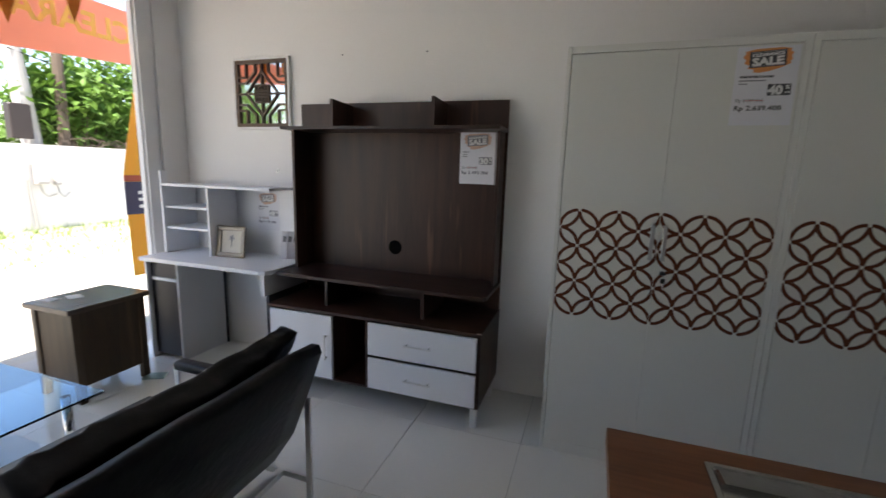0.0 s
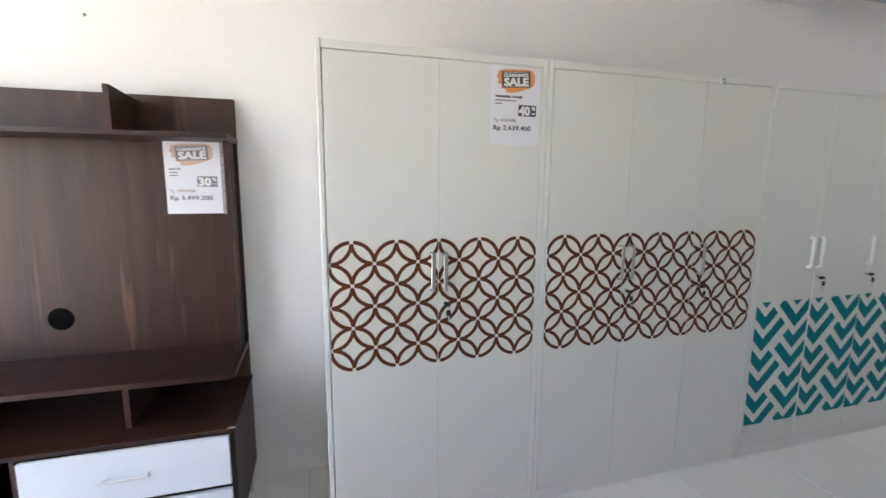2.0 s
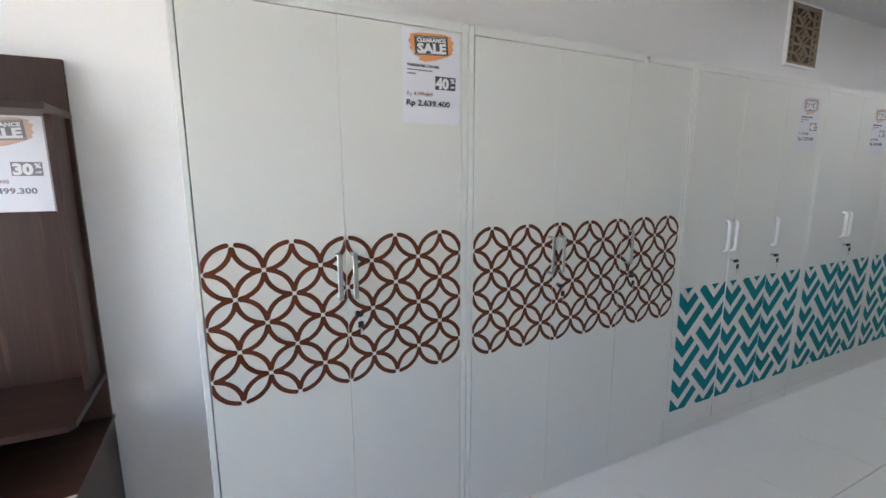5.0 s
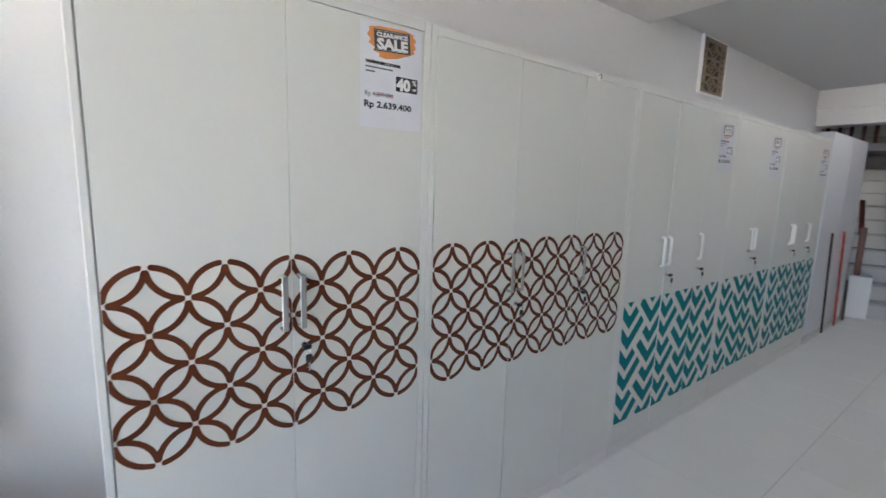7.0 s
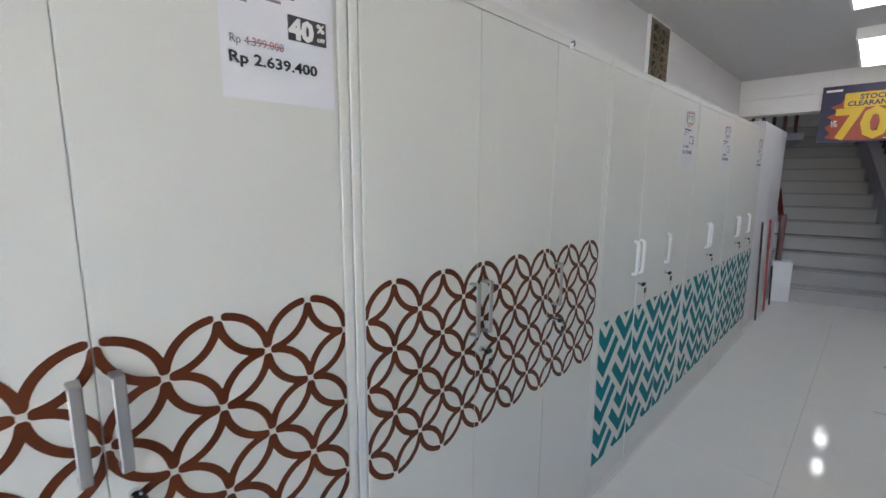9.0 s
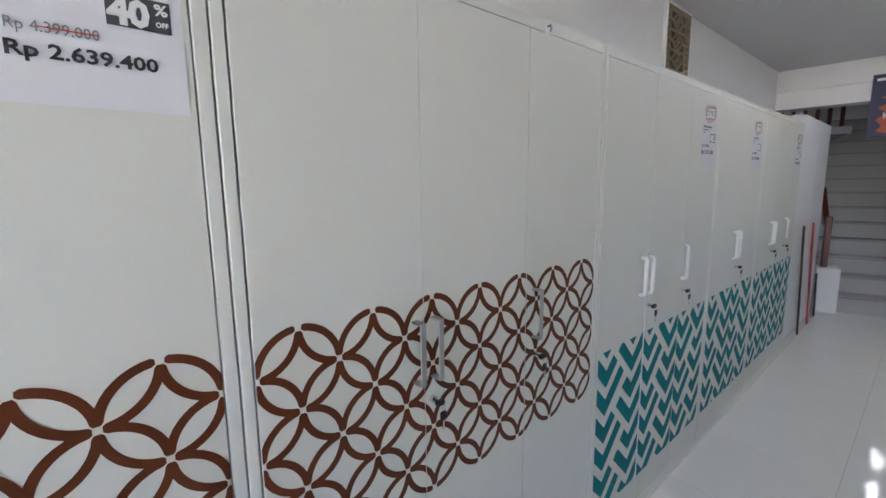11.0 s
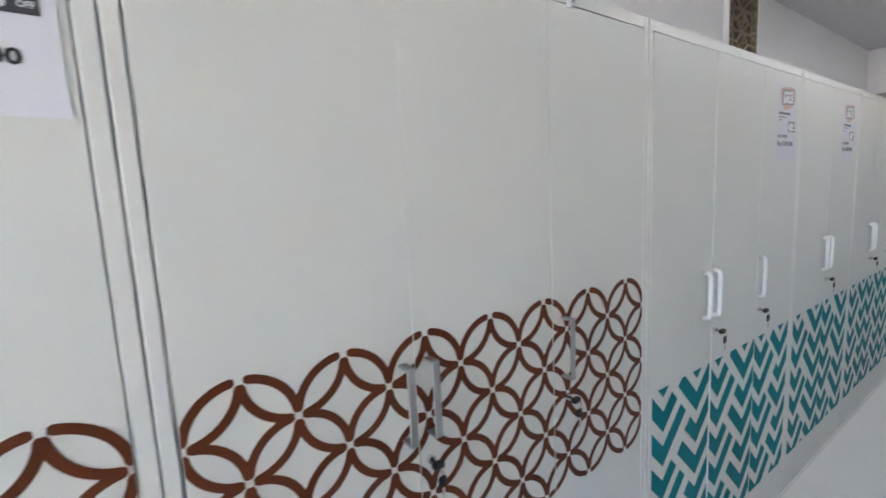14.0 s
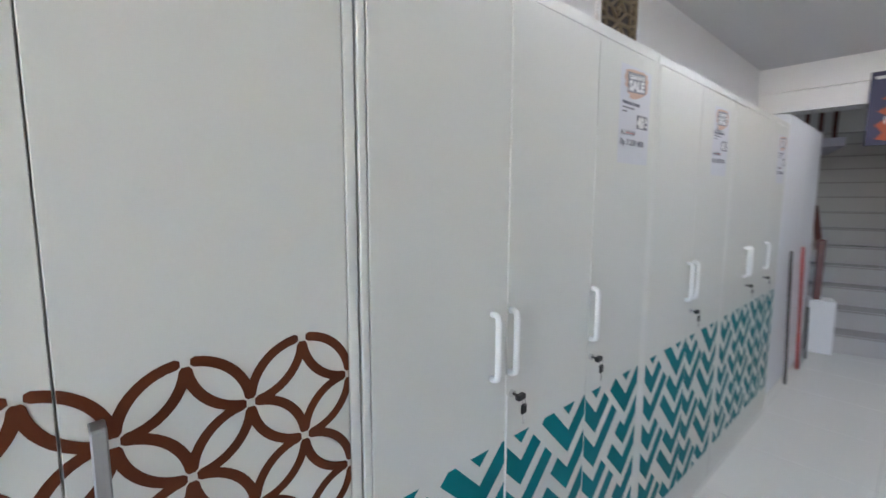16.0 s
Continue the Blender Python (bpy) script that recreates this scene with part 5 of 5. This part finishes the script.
for k, (y, z) in enumerate(((1.20, 2.10), (1.56, 2.12), (1.90, 2.225))):
    pn = thing("pennant", (-2.86, y, z), "ochre cloth pennant of a bunting string", "pennant", "bunting over the entrance")
    bm = bmesh.new()
    prism(bm, [(0.0, 0.0), (0.11, 0.33), (-0.11, 0.33)], "x", -0.001, 0.001)
    part("cloth", bm, PENNANT, pn)
    part("tape", block(-0.002, 0.002, -0.13, 0.13, 0.33, 2.60 - z), PENNANT, pn)
fl = thing("feather_flag", (-3.25, 2.48, -0.12), "yellow and navy feather flag beside the door", "flag")
bm = bmesh.new()
prism(bm, [(-0.09, 0.60), (-0.10, 1.42), (-0.03, 1.75), (0.04, 2.05), (0.10, 2.2), (0.12, 1.45), (0.12, 0.60)], "x", -0.003, 0.003)
part("cloth", bm, YELLOW_CLOTH, fl)
part("navy_band", block(-0.005, 0.005, -0.10, 0.12, 1.10, 1.36), NAVY, fl, "navy printed band")
part("navy_edge", block(-0.005, 0.005, 0.035, 0.12, 1.412, 1.80), NAVY, fl, "navy printed edge")
bm = bmesh.new()
prism(bm, [(0.05, 0.60), (0.075, 0.72), (0.10, 0.84), (0.12, 0.95), (0.12, 0.60)], "x", -0.005, 0.005)
part("red_print", bm, ORANGE_PRINT, fl, "orange-red printed figure")
bm = bmesh.new()
for k in range(3):
    box(bm, 0.0052, 0.0065, 0.0, 0.10, 1.15 + k * 0.055, 1.175 + k * 0.055)
part("small_print", bm, WHITE_PRINT, fl)
part("orange_band", block(-0.005, 0.005, -0.10, 0.12, 1.362, 1.41), ORANGE_PRINT, fl, "orange printed band")
bm = bmesh.new()
rod(bm, (0, 0.13, 0), (0, 0.13, 2.35), 0.010, 0.006, 8)
part("pole", bm, TRIM, fl)
part("foot", block(-0.2, 0.2, -0.05, 0.25, -0.01, 0.012), BLACK_PLASTIC, fl)


def tree(x, y, z, spread, height, seed, leaves=2600):
    rnd = random.Random(seed)
    t = thing("shrub_tree", (x, y, -0.13), "broad-leaved green shrub tree behind the boundary wall", "tree")
    bm = bmesh.new()
    rod(bm, (0, 0, 0), (0.1, 0.05, z), 0.14, 0.09, 10)
    tips = []
    for k in range(14):
        a, e = rnd.uniform(0, 6.28), rnd.uniform(0.2, 1.3)
        p = Vector((math.cos(a) * math.cos(e) * spread * 0.6, math.sin(a) * math.cos(e) * spread * 0.8, z + math.sin(e) * height * 0.75))
        rod(bm, (0.1, 0.05, z * 0.85), p, 0.05, 0.015, 6)
        tips.append(p)
    part("trunk", bm, BARK, t)
    verts, faces = [], []
    for k in range(leaves):
        droop = rnd.uniform(0.1, 0.9)
        c = rnd.choice(tips) + Vector((rnd.gauss(0, spread * 0.22), rnd.gauss(0, spread * 0.26), rnd.gauss(0, height * 0.17)))
        q = Euler((rnd.uniform(-0.5, 0.5), droop, rnd.uniform(0, 6.28))).to_matrix()
        s = rnd.uniform(0.20, 0.36)
        i = len(verts)
        for u in ((-0.5, 0, 0), (0, 0.24, 0.05), (0.55, 0, -0.06), (0, -0.24, 0.05)):
            verts.append(c + q @ (Vector(u) * s))
        faces += [(i, i + 1, i + 2), (i, i + 2, i + 3)]
    me = bpy.data.meshes.new("crown")
    me.from_pydata([tuple(v) for v in verts], [], faces)
    me.materials.append(LEAF)
    ob = new("crown", me)
    ob.parent = t


tree(-12.4, 7.75, 1.7, 1.35, 2.2, 3)
tree(-13.6, 9.6, 1.8, 1.8, 2.6, 5)
tree(-12.8, -8.4, 2.2, 2.3, 2.6, 8)
for k, (y, z0, z1, w, d) in enumerate(((6.15, 0.86, 1.30, 0.11, 0.14), (6.47, 0.84, 1.16, 0.055, 0.10))):
    mb = thing("meter_box", (-11.15, y, z0), "weathered grey meter box on the boundary wall", "meter box", "meter boxes on the wall")
    part("box", block(0, d, -w, w, 0, z1 - z0, 0.012, 1), CONCRETE, mb)
    part("lid", block(d, d + 0.012, -w + 0.015, w - 0.015, 0.05, z1 - z0 - 0.03, 0.004, 1), GREY_LAM, mb, "pale lid")
    part("cable", tube([(0.03, 0, 0), (0.04, 0.02, -0.18), (0.03, 0.12, -0.28), (0.02, 0.30, -0.22 + 0.1 * k)], 0.012, 6), CONCRETE, mb, "hanging grey cable")
for y, zt, lean in ((5.84, 1.55, 0.06), (5.97, 0.95, -0.04)):
    pp = thing("wall_pipe", (-11.12, y, -0.13), "thin grey pipe standing against the boundary wall", "pipe", "pipes on the wall")
    bm = bmesh.new()
    rod(bm, (0, -lean, 0), (0, lean, zt + 0.13), 0.016, None, 8)
    part("tube", bm, CONCRETE, pp)
pole = thing("utility_pole", (-11.9, 6.62, -0.13), "pale concrete utility pole behind the wall", "pole")
bm = bmesh.new()
rod(bm, (0, 0.05, 0), (0, -0.55, 7.5), 0.20, 0.14, 14)
part("shaft", bm, CONCRETE, pole)
part("meter_box", block(0.20, 0.42, -0.66, -0.26, 1.95, 2.68, 0.02, 1), DARK_EDGE, pole, "rusty brown meter box")
post = thing("wooden_post", (-11.75, 7.05, -0.13), "dark wooden post beside the utility pole", "post")
bm = bmesh.new()
rod(bm, (0, 0, 0), (0.1, 0.08, 6.5), 0.13, 0.10, 10)
part("shaft", bm, BARK, post)
for k, (y0, z0, y1, z1) in enumerate(((6.9, 1.78, 9.4, 1.86), (7.1, 1.74, 8.6, 1.98), (6.6, 1.76, 8.2, 1.72), (7.4, 1.9, 9.9, 1.74))):
    vine = thing("dry_branch", (-11.2, 0, 0), "dry grey branch sprawling along the top of the wall", "branch", "dry branches on the wall")
    pts = [(0.05 * math.sin(i * 1.3 + k), y0 + (y1 - y0) * i / 9 + 0.12 * noise.noise((i * 1.7, k * 3.1, 0.5)), z0 + (z1 - z0) * i / 9 + 0.28 * noise.noise((i * 0.6, k * 2.3, 4.7))) for i in range(10)]
    part("stem", tube(pts, 0.009, 6), BARK, vine, smooth=True)
for k, (za, zb) in enumerate(((4.6, 4.1), (4.2, 3.6), (3.7, 3.3))):
    cable = thing("overhead_cable", (-11.75, 0, 0), "black overhead cable strung from the utility pole", "cable", "overhead cables")
    pts = [(0, 6.2 + i * 0.9, za + (zb - za) * i / 8 - 0.35 * math.sin(math.pi * i / 8)) for i in range(9)]
    part("wire", tube(pts, 0.012, 5), BLACK_PLASTIC, cable)
rnd = random.Random(4)
verts, faces = [], []
for k in range(6500):
    u = rnd.random()
    x, y = (-11.1 + abs(rnd.gauss(0, 0.5)), rnd.uniform(-6, 16)) if u < 0.5 else (rnd.uniform(-10.5, -7.2), rnd.uniform(0, 10))
    h, a, w = rnd.uniform(0.04, 0.16), rnd.uniform(0, 6.28), 0.012
    i = len(verts)
    verts += [(x - w * math.cos(a), y - w * math.sin(a), -0.135), (x + w * math.cos(a), y + w * math.sin(a), -0.135), (x + rnd.gauss(0, 0.04), y + rnd.gauss(0, 0.04), -0.13 + h)]
    faces.append((i, i + 1, i + 2))
me = bpy.data.meshes.new("grass")
me.from_pydata(verts, [], faces)
me.materials.append(GRASS)
tagged(new("grass", me), "sparse yellow-green grass at the foot of the wall", "grass", kind="stuff")

# ---------------- floor tiles, one by one ----------------
PITCH, GAP = 0.600, 0.0009
bm = block(GAP, PITCH - GAP, GAP, PITCH - GAP, -0.010, 0.0, 0.0008, 1)
tile_mesh = bpy.data.meshes.new("tile")
bm.to_mesh(tile_mesh)
bm.free()
tile_mesh.materials.append(TILE)
for i in range(-9, 13):
    for j in range(-9, 1):
        x, y = 1.778 + i * PITCH - PITCH, 2.024 + j * PITCH
        if x < -3.45 or y + 0.3 < SOUTH or x > 7.3:
            continue
        t = new("tile", tile_mesh)
        t.parent = floor
        t.matrix_basis = Matrix.Translation((x, y, 0))
